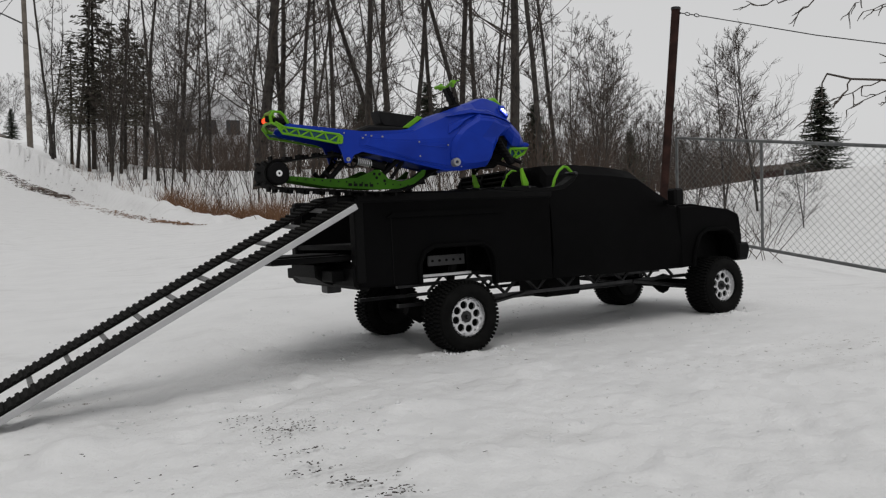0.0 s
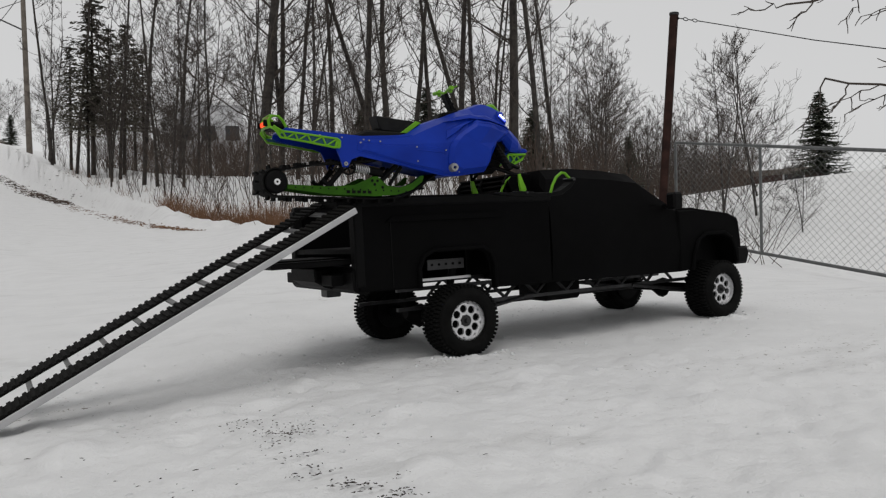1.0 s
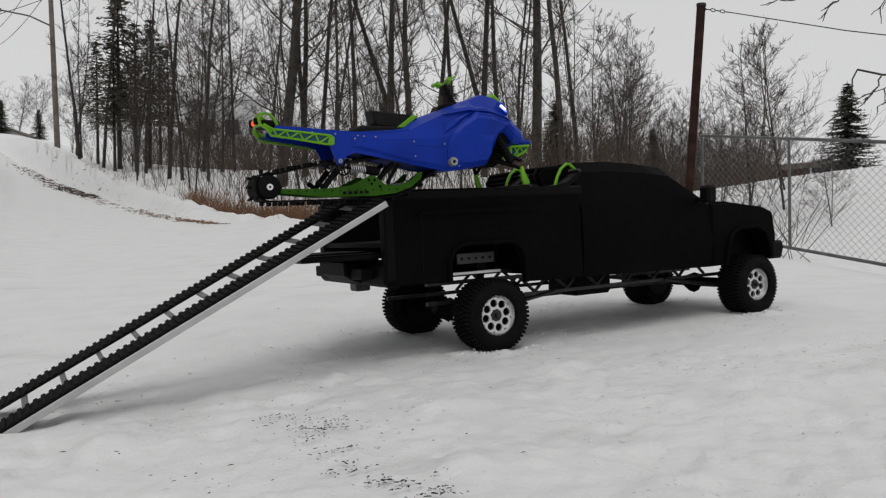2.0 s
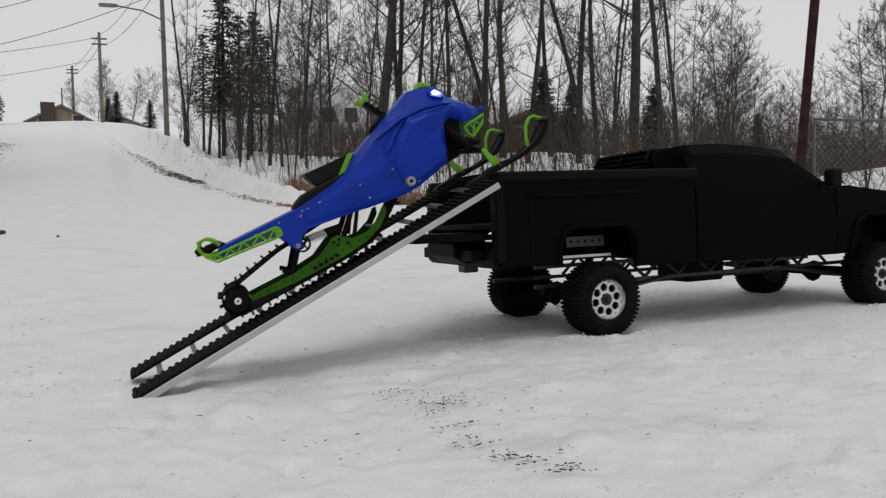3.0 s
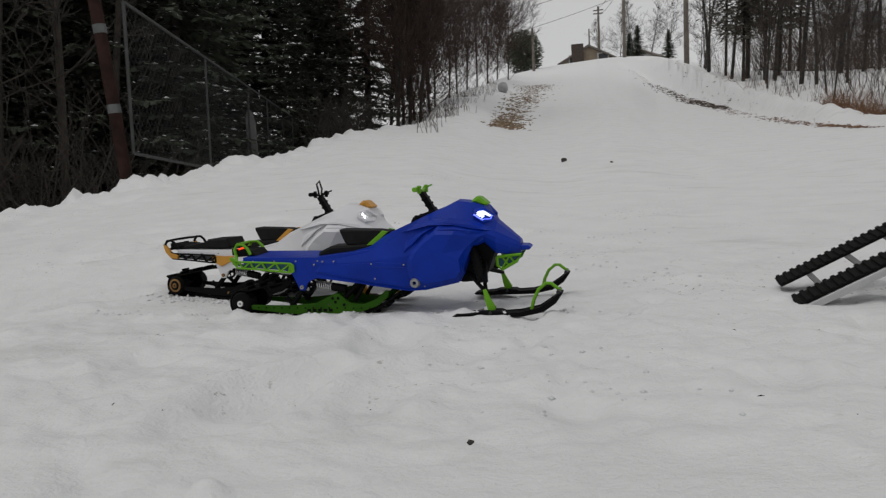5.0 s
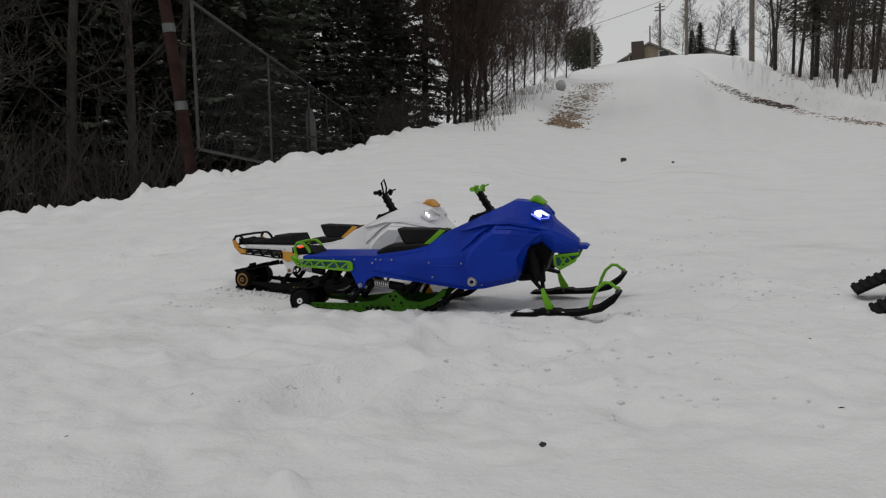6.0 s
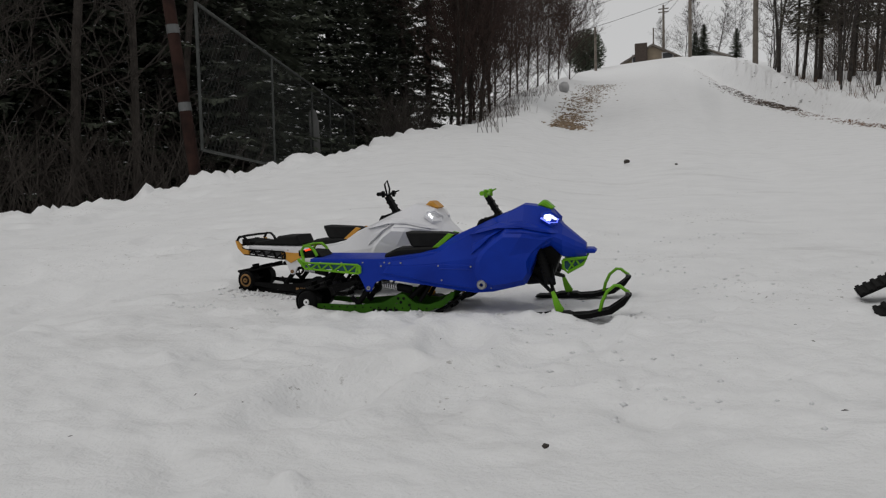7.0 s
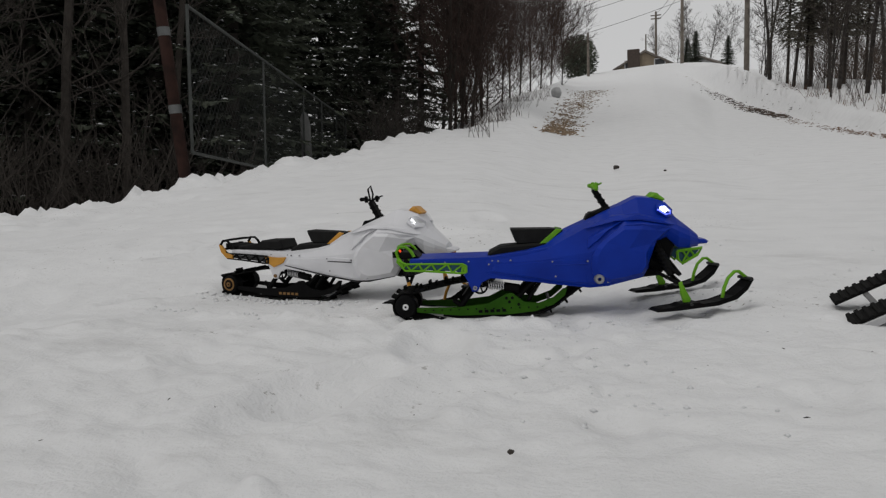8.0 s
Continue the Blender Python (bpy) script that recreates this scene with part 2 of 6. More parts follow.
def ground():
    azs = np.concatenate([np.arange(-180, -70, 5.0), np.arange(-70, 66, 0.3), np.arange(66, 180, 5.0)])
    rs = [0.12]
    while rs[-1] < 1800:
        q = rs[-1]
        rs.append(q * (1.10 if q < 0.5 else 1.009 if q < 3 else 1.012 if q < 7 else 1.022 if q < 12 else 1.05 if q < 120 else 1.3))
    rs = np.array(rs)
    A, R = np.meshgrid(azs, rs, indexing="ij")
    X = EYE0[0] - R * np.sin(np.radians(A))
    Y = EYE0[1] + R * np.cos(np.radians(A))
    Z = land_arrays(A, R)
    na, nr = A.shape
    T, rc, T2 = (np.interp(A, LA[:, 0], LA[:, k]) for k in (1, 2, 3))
    ridge = np.exp(-((R - rc) / (0.06 * rc)) ** 2) * (smooth01((A - 16) / 4) + smooth01((2 - A) / 2) * smooth01((A + 20) / 4))
    for i in range(na):
        inside = -70 <= azs[i] <= 66
        for j in range(nr):
            if rs[j] < 30 and inside:
                x, y = X[i, j], Y[i, j]
                Z[i, j] += near_bump(x, y)
                if ridge[i, j] > 0.02:
                    p = Vector((x, y, 0))
                    Z[i, j] += ridge[i, j] * (0.06 * noise.noise(p * 2.6) + min(1.0, (14 / rs[j]) ** 2) * 0.05 * noise.noise(p * 6.5) + min(1.0, (8 / rs[j]) ** 2) * 0.045 * noise.noise(p * 13.0) + min(1.0, (5 / rs[j]) ** 2) * 0.03 * noise.noise(p * 27.0))
    # clods and hollows on the face of the side bank
    face = smooth01((A - 17) / 4) * smooth01((62 - A) / 4) * smooth01((R / rc - 0.62) / 0.2) * smooth01((1.06 - R / rc) / 0.06)
    for i, j in zip(*np.nonzero(face > 0.03)):
        p = Vector((X[i, j], Y[i, j], 5.0))
        Z[i, j] += face[i, j] * (0.036 * noise.noise(p * 3.1) + 0.022 * abs(noise.noise(p * 6.3)) + 0.016 * noise.noise(p * 12.0))
    # lumpy shoved-up snow on the verge left of the road
    verge = smooth01((A - 12.8) / 1.5) * smooth01((19 - A) / 1.5) * smooth01((R - 7.5) / 2) * smooth01((30 - R) / 8)
    for i, j in zip(*np.nonzero(verge > 0.03)):
        p = Vector((X[i, j], Y[i, j], 2.0))
        Z[i, j] += verge[i, j] * (0.16 * noise.noise(p * 0.8) + 0.09 * abs(noise.noise(p * 2.1)) + 0.04 * noise.noise(p * 4.5))
    # the yard's settled levels under the truck, the ramp and the sleds
    P = np.array(LEVELS)
    have = np.array([land(px, py) + near_bump(px, py) for px, py, _ in LEVELS])
    kern = lambda ax, ay, bx, by: np.exp(-((ax - bx) ** 2 + (ay - by) ** 2) / 0.30 ** 2)
    wts = np.linalg.solve(kern(P[:, None, 0], P[:, None, 1], P[None, :, 0], P[None, :, 1]) + 0.02 * np.eye(len(P)), P[:, 2] - have)
    for (px, py, _), wt in zip(LEVELS, wts):
        Z += wt * kern(X, Y, px, py)
    rnd = random.Random(5)
    for _ in range(260):
        az, rr = rnd.uniform(-62, 55), rnd.uniform(0.55, 3.2)
        px, py = EYE0[0] - rr * math.sin(radians(az)), EYE0[1] + rr * math.cos(radians(az))
        size, dz = rnd.uniform(0.008, 0.034), rnd.choice((-1, -1, 1)) * rnd.uniform(0.003, 0.008) * min(1.0, 1.1 / rr) ** 2
        q = ((X - px) ** 2 + ((Y - py) * rnd.uniform(0.6, 1.2)) ** 2) / size ** 2
        Z += np.where(q < 6, dz * np.exp(-q * q), 0)
    # churned snow along the sled's track and round the tyres
    for _ in range(170):
        px, py = rnd.uniform(-0.50, 0.12), 2.540 + rnd.gauss(0, 0.011)
        if rnd.random() < 0.2:
            px, py = rnd.choice((1.084, 1.690)) + rnd.gauss(0, 0.05), 2.563 + rnd.gauss(0, 0.010)
        size, dz = rnd.uniform(0.006, 0.014), rnd.uniform(0.0005, 0.0042)
        q = ((X - px) ** 2 + (Y - py) ** 2) / size ** 2
        Z += np.where(q < 8, dz * np.exp(-q), 0)
    # deep soft footprints on the untrodden side
    for _ in range(64):
        az, rr = rnd.uniform(14, 58), rnd.uniform(0.7, 3.6)
        px, py = EYE0[0] - rr * math.sin(radians(az)), EYE0[1] + rr * math.cos(radians(az))
        if -0.65 < px < 0.2 and 2.45 < py < 2.9:
            continue
        c, s = math.cos(az * 7), math.sin(az * 7)
        u, v = ((X - px) * c + (Y - py) * s) / 0.085, ((Y - py) * c - (X - px) * s) / 0.042
        q = u * u + v * v
        Z += np.where(q < 6, min(1.0, 1.5 / rr) ** 2 * rnd.uniform(0.010, 0.024) * (0.35 * np.exp(-((np.sqrt(q) - 1.25) / 0.35) ** 2) - np.exp(-q * q)), 0)
    # packed wheel ruts up the road
    for off in (-0.55, -0.15, 0.55, 0.95):
        side = (X - EYE0[0]) * math.cos(radians(7)) + (Y - EYE0[1]) * math.sin(radians(7)) - off
        Z -= 0.015 * np.exp(-(side / 0.12) ** 2) * smooth01((R - 2.2) / 2) * smooth01((30 - R) / 10)
    verts = [(EYE0[0], EYE0[1], 0.0)] + list(zip(X.ravel().tolist(), Y.ravel().tolist(), Z.ravel().tolist()))
    faces = []
    for i in range(na):
        i2 = (i + 1) % na
        faces.append((0, 1 + i2 * nr, 1 + i * nr))
        for j in range(nr - 1):
            a, b = 1 + i * nr + j, 1 + i2 * nr + j
            faces.append((a, b, b + 1, a + 1))
    me = bpy.data.meshes.new("ground")
    me.from_pydata(verts, [], faces)
    me.polygons.foreach_set("use_smooth", [True] * len(me.polygons))
    me.materials.append(SNOW)
    return tagged(new("ground", me), "trodden snow with footprints, ruts and dirt specks", "snow", kind="structure")


LEVELS = [(1.08, 2.61, 0.003), (1.69, 2.61, 0.003), (1.08, 2.88, 0.003), (1.69, 2.88, 0.003), (0.40, 2.62, -0.002), (0.28, 2.68, -0.005), (0.16, 2.60, -0.012), (0.15, 2.74, -0.010), (0.04, 2.60, -0.012), (-0.12, 2.60, -0.011), (-0.36, 2.60, -0.013),
          (-0.56, 2.76, -0.007), (-0.36, 2.80, -0.008), (-0.66, 2.72, 0.000), (0.12, 2.12, -0.018), (0.59, 2.33, 0.0), (1.4, 2.4, -0.002), (-0.9, 2.6, -0.02)]
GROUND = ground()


# ---- the pickup truck ----
NEARSIDE, FARSIDE = 2.600, 2.895
AXR, AXF, HUBZ, TYRE = 1.084, 1.690, 0.058, 0.061


def mirrored(y):
    return NEARSIDE + FARSIDE - y


def wheel(truck, x, near):
    w = tagged(new("wheel"), "")
    w.parent = truck
    y0 = 2.578 if near else mirrored(2.578)
    s = 1 if near else -1
    W = 0.062
    bm = bmesh.new()
    prof = [(0.0325, y0 + s * 0.012), (0.0345, y0 + s * 0.003), (0.040, y0), (0.048, y0 + s * 0.0005), (0.054, y0 + s * 0.004), (0.0575, y0 + s * 0.012), (0.0575, y0 + s * (W - 0.012)), (0.054, y0 + s * (W - 0.004)), (0.046, y0 + s * W), (0.0325, y0 + s * (W - 0.004))]
    lathe_y(bm, prof, 0, 0, 48)
    part("tyre", bm, RUBBER, w, "black knobbly off-road tyre", 35)
    bm = bmesh.new()
    for k in range(52):
        a = 2 * math.pi * k / 52
        for row in range(4):
            b = a + (0.5 if row % 2 else 0) * 2 * math.pi / 52
            c, sn = math.cos(b), math.sin(b)
            ya, yb = y0 + s * (0.0065 + row * 0.0126), y0 + s * (0.0180 + row * 0.0126)
            pts = []
            for rr, wd in ((0.055, 0.0025), (TYRE - 0.0004, 0.0020)):
                for yy, sg in ((ya, -1), (ya, 1), (yb, 1), (yb, -1)):
                    pts.append((rr * c - sg * wd * sn, yy, rr * sn + sg * wd * c))
            hexa(bm, pts)
    tagged(part("tread", bm, RUBBER, w), kind="stuff")
    bm = bmesh.new()
    lathe_y(bm, [(0.0385, y0 + s * 0.001), (0.0385, y0 + s * 0.055), (0.034, y0 + s * 0.055), (0.033, y0 + s * 0.006), (0.035, y0 - s * 0.001)], 0, 0, 40)
    # rim face with eight round holes
    n8, ri, ro, yc = 8, 0.0105, 0.034, y0 + s * 0.006
    for k in range(n8):
        a0, a1 = 2 * math.pi * (k - 0.5) / n8, 2 * math.pi * (k + 0.5) / n8
        am, rm, hr = 2 * math.pi * k / n8, 0.0232, 0.0074
        m = 16
        hole, outer = [], []
        for q in range(m):
            t = 2 * math.pi * q / m
            hx, hz = rm + hr * math.cos(t), hr * math.sin(t)
            hole.append((hx * math.cos(am) - hz * math.sin(am), hx * math.sin(am) + hz * math.cos(am)))
            # matching point on the border of the sector
            dx, dz = math.cos(t), math.sin(t)
            best = 1.0
            lo, hi = 0.0, 0.05
            for _ in range(24):
                mid = (lo + hi) / 2
                ex, ez = rm + mid * dx, mid * dz
                rr, aa = math.hypot(ex, ez), math.atan2(ez, ex)
                if ri <= rr <= ro and abs(aa) <= math.pi / n8:
                    lo = mid
                else:
                    hi = mid
            ex, ez = rm + lo * dx, lo * dz
            outer.append((ex * math.cos(am) - ez * math.sin(am), ex * math.sin(am) + ez * math.cos(am)))
        for off in (0.0, 0.004):
            vh = [bm.verts.new((px, yc + s * off, pz)) for px, pz in hole]
            vo = [bm.verts.new((px, yc + s * off, pz)) for px, pz in outer]
            for q in range(m):
                bm.faces.new((vh[q], vo[q], vo[(q + 1) % m], vh[(q + 1) % m]))
            if off == 0.0:
                keep = vh
        for q in range(m):
            bm.faces.new((keep[q], keep[(q + 1) % m], vh[(q + 1) % m], vh[q]))
    part("rim", bm, RIM, w, "silver rim with eight round holes", 30)
    bm = bmesh.new()
    for k in range(24):
        a = 2 * math.pi * k / 24
        c, sn = 0.0367 * math.cos(a), 0.0367 * math.sin(a)
        tube(bm, [(c, y0 - s * 0.002, sn), (c, y0 + s * 0.002, sn)], 0.0011, 6)
    part("bolt_ring", bm, DARKMETAL, w)
    bm = bmesh.new()
    lathe_y(bm, [(0.0001, y0 - s * 0.003), (0.0045, y0 - s * 0.003), (0.0048, y0 + s * 0.004), (0.0108, y0 + s * 0.0045), (0.0108, y0 + s * 0.010), (0.0001, y0 + s * 0.010)], 0, 0, 20)
    part("hub", bm, DARKMETAL, w, "", 30)
    bm = bmesh.new()
    lathe_y(bm, [(0.0001, y0 + s * 0.022), (0.0325, y0 + s * 0.022), (0.0345, y0 + s * 0.0635), (0.018, y0 + s * 0.0645), (0.0001, y0 + s * 0.060)], 0, 0, 24)
    part("brake_drum", bm, BLACK, w, "", 30)
    w.matrix_basis = pose(x, 0, HUBZ, 0, random.uniform(0, 40), 0)
    for o in w.children:
        if o.name.split(".")[0] in ("rim", "bolt_ring", "hub"):
            for v in o.data.vertices:
                v.co.x *= 0.88
                v.co.y += s * 0.0075
                v.co.z *= 0.88
    w.scale = (0.97, 1, 0.97)
    return w


def side_panel_mesh(prof, near, thick, bevel=0.003):
    bm = bmesh.new()
    y = NEARSIDE if near else FARSIDE
    prism(bm, prof, y, y + (thick if near else -thick), bevel)
    return bm


def arch(cx, cz, rx, rz, a0, a1, n=9):
    return [(cx + rx * math.cos(radians(a0 + (a1 - a0) * k / (n - 1))), cz + rz * math.sin(radians(a0 + (a1 - a0) * k / (n - 1)))) for k in range(n)]


def pickup():
    t = thing("pickup_truck", "matt black crew cab model pickup with open tailgate, standing on snow", "model truck")
    for x in (AXR, AXF):
        wheel(t, x, True)
        wheel(t, x, False)
    # bed sides with the wheel opening
    rx0, rx1, ztop, zb = 0.906, 1.272, 0.256, 0.112
    opening = [(1.150, zb - 0.006), (1.150, 0.148), (1.142, 0.166), (1.126, 0.175), (1.036, 0.175), (1.018, 0.167), (1.008, 0.148), (1.008, zb + 0.004)]
    bedp = [(rx0, zb + 0.006), (rx0, ztop - 0.008), (rx0 + 0.004, ztop), (rx1, ztop), (rx1, zb - 0.008)] + opening
    for near in (True, False):
        part("bed_side", side_panel_mesh(bedp, near, 0.012), PRINT, t)
        y = NEARSIDE if near else FARSIDE
        s = -1 if near else 1
        bm = bmesh.new()
        # flared fender lip, belt crease and rail cap
        tube(bm, [(x, y + s * 0.003, z) for x, z in opening], 0.004, 6)
        part("fender_flare", bm, PRINT, t, "", 40)
        bm = bmesh.new()
        prism(bm, [(0.955, 0.222), (0.965, 0.230), (1.16, 0.232), (1.172, 0.226), (1.165, 0.223)], y + s * 0.004, y - s * 0.004)
        part("body_crease", bm, PRINT, t)
        bm = bmesh.new()
        box(bm, rx0, 1.275, y + s * 0.003, y - s * 0.020, ztop - 0.010, ztop + 0.006, 0.003)
        part("bed_rail", bm, BLACK, t)
        # panel seam at the back corner
        bm = bmesh.new()
        box(bm, 0.962, 0.9635, y + s * 0.0008, y - s * 0.004, 0.12, 0.222)
        part("panel_seam", bm, BLACK, t)
    bm = bmesh.new()
    box(bm, rx0, rx1, NEARSIDE + 0.012, FARSIDE - 0.012, 0.176, 0.184)
    part("bed_floor", bm, BLACK, t)
    bm = bmesh.new()
    box(bm, 1.262, 1.272, NEARSIDE + 0.012, FARSIDE - 0.012, 0.184, 0.256)
    part("bed_front_wall", bm, BLACK, t)
    bm = bmesh.new()
    box(bm, rx0 - 0.004, rx0 + 0.012, NEARSIDE - 0.001, NEARSIDE + 0.02, 0.125, ztop - 0.002, 0.002)
    part("tail_lamp", bm, BLACK, t)
    bm = bmesh.new()
    box(bm, rx0 - 0.004, rx0 + 0.012, FARSIDE - 0.02, FARSIDE + 0.001, 0.125, ztop - 0.002, 0.002)
    part("tail_lamp", bm, BLACK, t)
    bm = bmesh.new()
    box(bm, 0.779, 0.905, NEARSIDE + 0.020, FARSIDE - 0.090, 0.160, 0.169, 0.002)
    box(bm, 0.792, 0.895, NEARSIDE + 0.05, FARSIDE - 0.12, 0.169, 0.1715)
    gate = part("tailgate", bm, BLACK, t, "black tailgate folded down flat")
    bm = bmesh.new()
    prism(bm, [(0.905, 0.116), (0.899, 0.122), (0.897, 0.148), (0.903, 0.156), (0.925, 0.156), (0.925, 0.114)], NEARSIDE + 0.004, FARSIDE - 0.004, 0.003)
    prism(bm, [(0.886, 0.124), (0.870, 0.134), (0.869, 0.154), (0.897, 0.156), (0.899, 0.120)], 2.690, 2.805, 0.003)
    box(bm, 0.878, 0.898, 2.640, 2.686, 0.128, 0.146, 0.0015)
    box(bm, 0.878, 0.898, 2.809, 2.855, 0.128, 0.146, 0.0015)
    part("rear_bumper", bm, BLACK, t)
    bm = bmesh.new()
    box(bm, 0.905, 0.93, 2.733, 2.763, 0.104, 0.120, 0.002)
    part("tow_hitch", bm, DARKMETAL, t)
    # cab: rings across the truck, low to high
    def ring(x, zs, half):
        c = (NEARSIDE + FARSIDE) / 2
        return [(x, c - h, z) for h, z in zip(half, zs)] + [(x, c + h, z) for h, z in zip(half[::-1], zs[::-1])]
    H = (FARSIDE - NEARSIDE) / 2
    bm = bmesh.new()
    cab = [(1.2745, (0.104, 0.15, 0.222, 0.258, 0.276), (H - .006, H, H - .002, H - .012, H - .03)),
           (1.284, (0.104, 0.15, 0.226, 0.286, 0.304), (H - .004, H + .001, H - .002, H - .022, H - .040)),
           (1.36, (0.103, 0.15, 0.226, 0.288, 0.307), (H - .004, H + .001, H - .002, H - .026, H - .046)),
           (1.440, (0.102, 0.15, 0.226, 0.284, 0.303), (H - .004, H + .001, H - .002, H - .027, H - .05)),
           (1.505, (0.101, 0.15, 0.226, 0.277, 0.295), (H - .004, H + .001, H - .002, H - .026, H - .05)),
           (1.580, (0.100, 0.15, 0.222, 0.230, 0.238), (H - .005, H, H - .004, H - .014, H - .03)),
           (1.602, (0.100, 0.15, 0.214, 0.223, 0.2275), (H - .006, H - .001, H - .008, H - .02, H - .04))]
    loft(bm, [ring(*c) for c in cab])
    body = part("cab", bm, PRINT, t, "", 25)
    # door seams, handles and window edges
    for near in (True, False):
        y = NEARSIDE if near else FARSIDE
        s = -1 if near else 1
        for prof in ([(1.305, 0.231), (1.322, 0.277), (1.405, 0.279), (1.405, 0.231)], [(1.425, 0.231), (1.425, 0.279), (1.452, 0.276), (1.535, 0.233)]):
            bm = bmesh.new()
            a = [bm.verts.new((px, y - s * (0.006 + 0.45 * max(0, pz - 0.226)), pz)) for px, pz in prof]
            b = [bm.verts.new((px, y - s * (0.0034 + 0.45 * max(0, pz - 0.226)), pz)) for px, pz in prof]
            for q in range(4):
                bm.faces.new((a[q], a[(q + 1) % 4], b[(q + 1) % 4], b[q]))
            bm.faces.new(b)
            part("side_window", bm, PRINT, t)
        bm = bmesh.new()
        box(bm, 1.548, 1.572, y + s * 0.030, y + s * 0.006, 0.223, 0.255, 0.004)
        box(bm, 1.556, 1.564, y + s * 0.008, y - s * 0.01, 0.226, 0.233)
        part("side_mirror", bm, BLACK, t)
    # louvred back window guard
    guard = new("window_guard")
    guard.parent = t
    for k in range(5):
        bm = bmesh.new()
        z = 0.262 + 0.0085 * k
        box(bm, 1.228, 1.276, 2.665 + 0.002 * k, 2.83 - 0.002 * k, z, z + 0.003)
        part("slat", bm, BLACK, guard)
    for yy in (2.668, 2.745, 2.822):
        bm = bmesh.new()
        tube(bm, [(1.232, yy, 0.256), (1.224, yy, 0.285), (1.232, yy, 0.297), (1.276, yy, 0.300)], 0.003, 6)
        part("hoop", bm, BLACK, guard)
    for yy in (2.655, 2.831):
        bm = bmesh.new()
        prism(bm, [(1.236, 0.256), (1.226, 0.283), (1.234, 0.295), (1.276, 0.299), (1.276, 0.256)], yy, yy + 0.004, 0.001)
        part("side_plate", bm, PRINT, guard)
    # front fenders and bonnet with the wheel opening
    fo = [(1.752, 0.112), (1.748, 0.135), (1.736, 0.160), (1.715, 0.172), (1.662, 0.172), (1.640, 0.160), (1.626, 0.130), (1.620, 0.101)]
    fend = [(1.588, 0.100), (1.588, 0.221), (1.66, 0.220), (1.735, 0.211), (1.764, 0.200), (1.768, 0.150), (1.768, 0.112)] + fo
    for near in (True, False):
        part("front_fender", side_panel_mesh(fend, near, 0.05, 0.004), PRINT, t)
        y = NEARSIDE if near else FARSIDE
        s = -1 if near else 1
        bm = bmesh.new()
        tube(bm, [(x, y + s * 0.003, z) for x, z in fo], 0.004, 6)
        part("fender_flare", bm, PRINT, t, "", 40)
        bm = bmesh.new()
        prism(bm, [(1.760, 0.165), (1.757, 0.196), (1.768, 0.194), (1.7715, 0.165)], y - s * 0.003, y - s * 0.06, 0.002)
        part("headlight", bm, BLACK, t)
    bm = bmesh.new()
    prism(bm, [(1.588, 0.19), (1.588, 0.2265), (1.66, 0.2255), (1.735, 0.216), (1.768, 0.204), (1.771, 0.19)], NEARSIDE + 0.03, FARSIDE - 0.03, 0.005)
    part("bonnet", bm, PRINT, t)
    grille = new("grille")
    grille.parent = t
    for k in range(5):
        bm = bmesh.new()
        box(bm, 1.7685, 1.775, NEARSIDE + 0.07, FARSIDE - 0.07, 0.145 + 0.011 * k, 0.151 + 0.011 * k, 0.001)
        part("slat", bm, BLACK, grille)
    bm = bmesh.new()
    prism(bm, [(1.754, 0.104), (1.754, 0.142), (1.79, 0.140), (1.794, 0.125), (1.786, 0.104)], NEARSIDE - 0.002, FARSIDE + 0.002, 0.005)
    part("front_bumper", bm, BLACK, t)
    bm = bmesh.new()
    box(bm, 1.59, 1.765, NEARSIDE + 0.05, FARSIDE - 0.05, 0.10, 0.19)
    part("engine_bay", bm, BLACK, t)
    # chassis: truss rails, axles, links
    for y in (2.668, 2.827):
        rail = new("chassis_rail")
        rail.parent = t
        for z in (0.078, 0.110):
            bm = bmesh.new()
            box(bm, 1.0, 1.76, y - 0.004, y + 0.004, z - 0.003, z + 0.003)
            part("chord", bm, DARKMETAL, rail)
        x = 1.145
        k = 0
        while x < 1.60:
            bm = bmesh.new()
            a, b = ((x, y, 0.081), (x + 0.034, y, 0.112)) if k % 2 == 0 else ((x, y, 0.112), (x + 0.034, y, 0.081))
            tube(bm, [a, b], 0.0032, 5)
            part("brace", bm, DARKMETAL, rail)
            x += 0.035
            k += 1
    for xa in (AXR, AXF):
        bm = bmesh.new()
        tube(bm, [(xa, 2.62, HUBZ), (xa, 2.875, HUBZ)], 0.010, 10)
        tube(bm, [(xa - 0.001, 2.745, HUBZ - 0.002), (xa - 0.03, 2.745, HUBZ + 0.004)], [0.022, 0.010], 10)
        part("axle", bm, BLACK, t, "", 40)
        for y in (2.665, 2.83):
            bm = bmesh.new()
            tube(bm, [(xa + 0.005, y, HUBZ + 0.01), (xa + 0.028, y, 0.155)], 0.007, 8)
            part("shock_absorber", bm, BLACK, t, "", 40)
            bm = bmesh.new()
            s = 1 if xa == AXR else -1
            tube(bm, [(xa, y, HUBZ - 0.006), (xa + s * 0.17, y, 0.078)], 0.004, 6)
            part("suspension_link", bm, DARKMETAL, t)
    bm = bmesh.new()
    tube(bm, [(1.12, 2.745, 0.066), (1.66, 2.745, 0.066)], 0.005, 8)
    part("drive_shaft", bm, DARKMETAL, t)
    bm = bmesh.new()
    box(bm, 1.33, 1.42, 2.70, 2.79, 0.06, 0.10, 0.006)
    part("gearbox", bm, BLACK, t)
    bm = bmesh.new()
    box(bm, 1.028, 1.128, 2.640, 2.648, 0.1235, 0.1275)
    part("bed_support", bm, ALU, t, "bare aluminium cross bar")
    plate = new("shock_plate")
    plate.parent = t
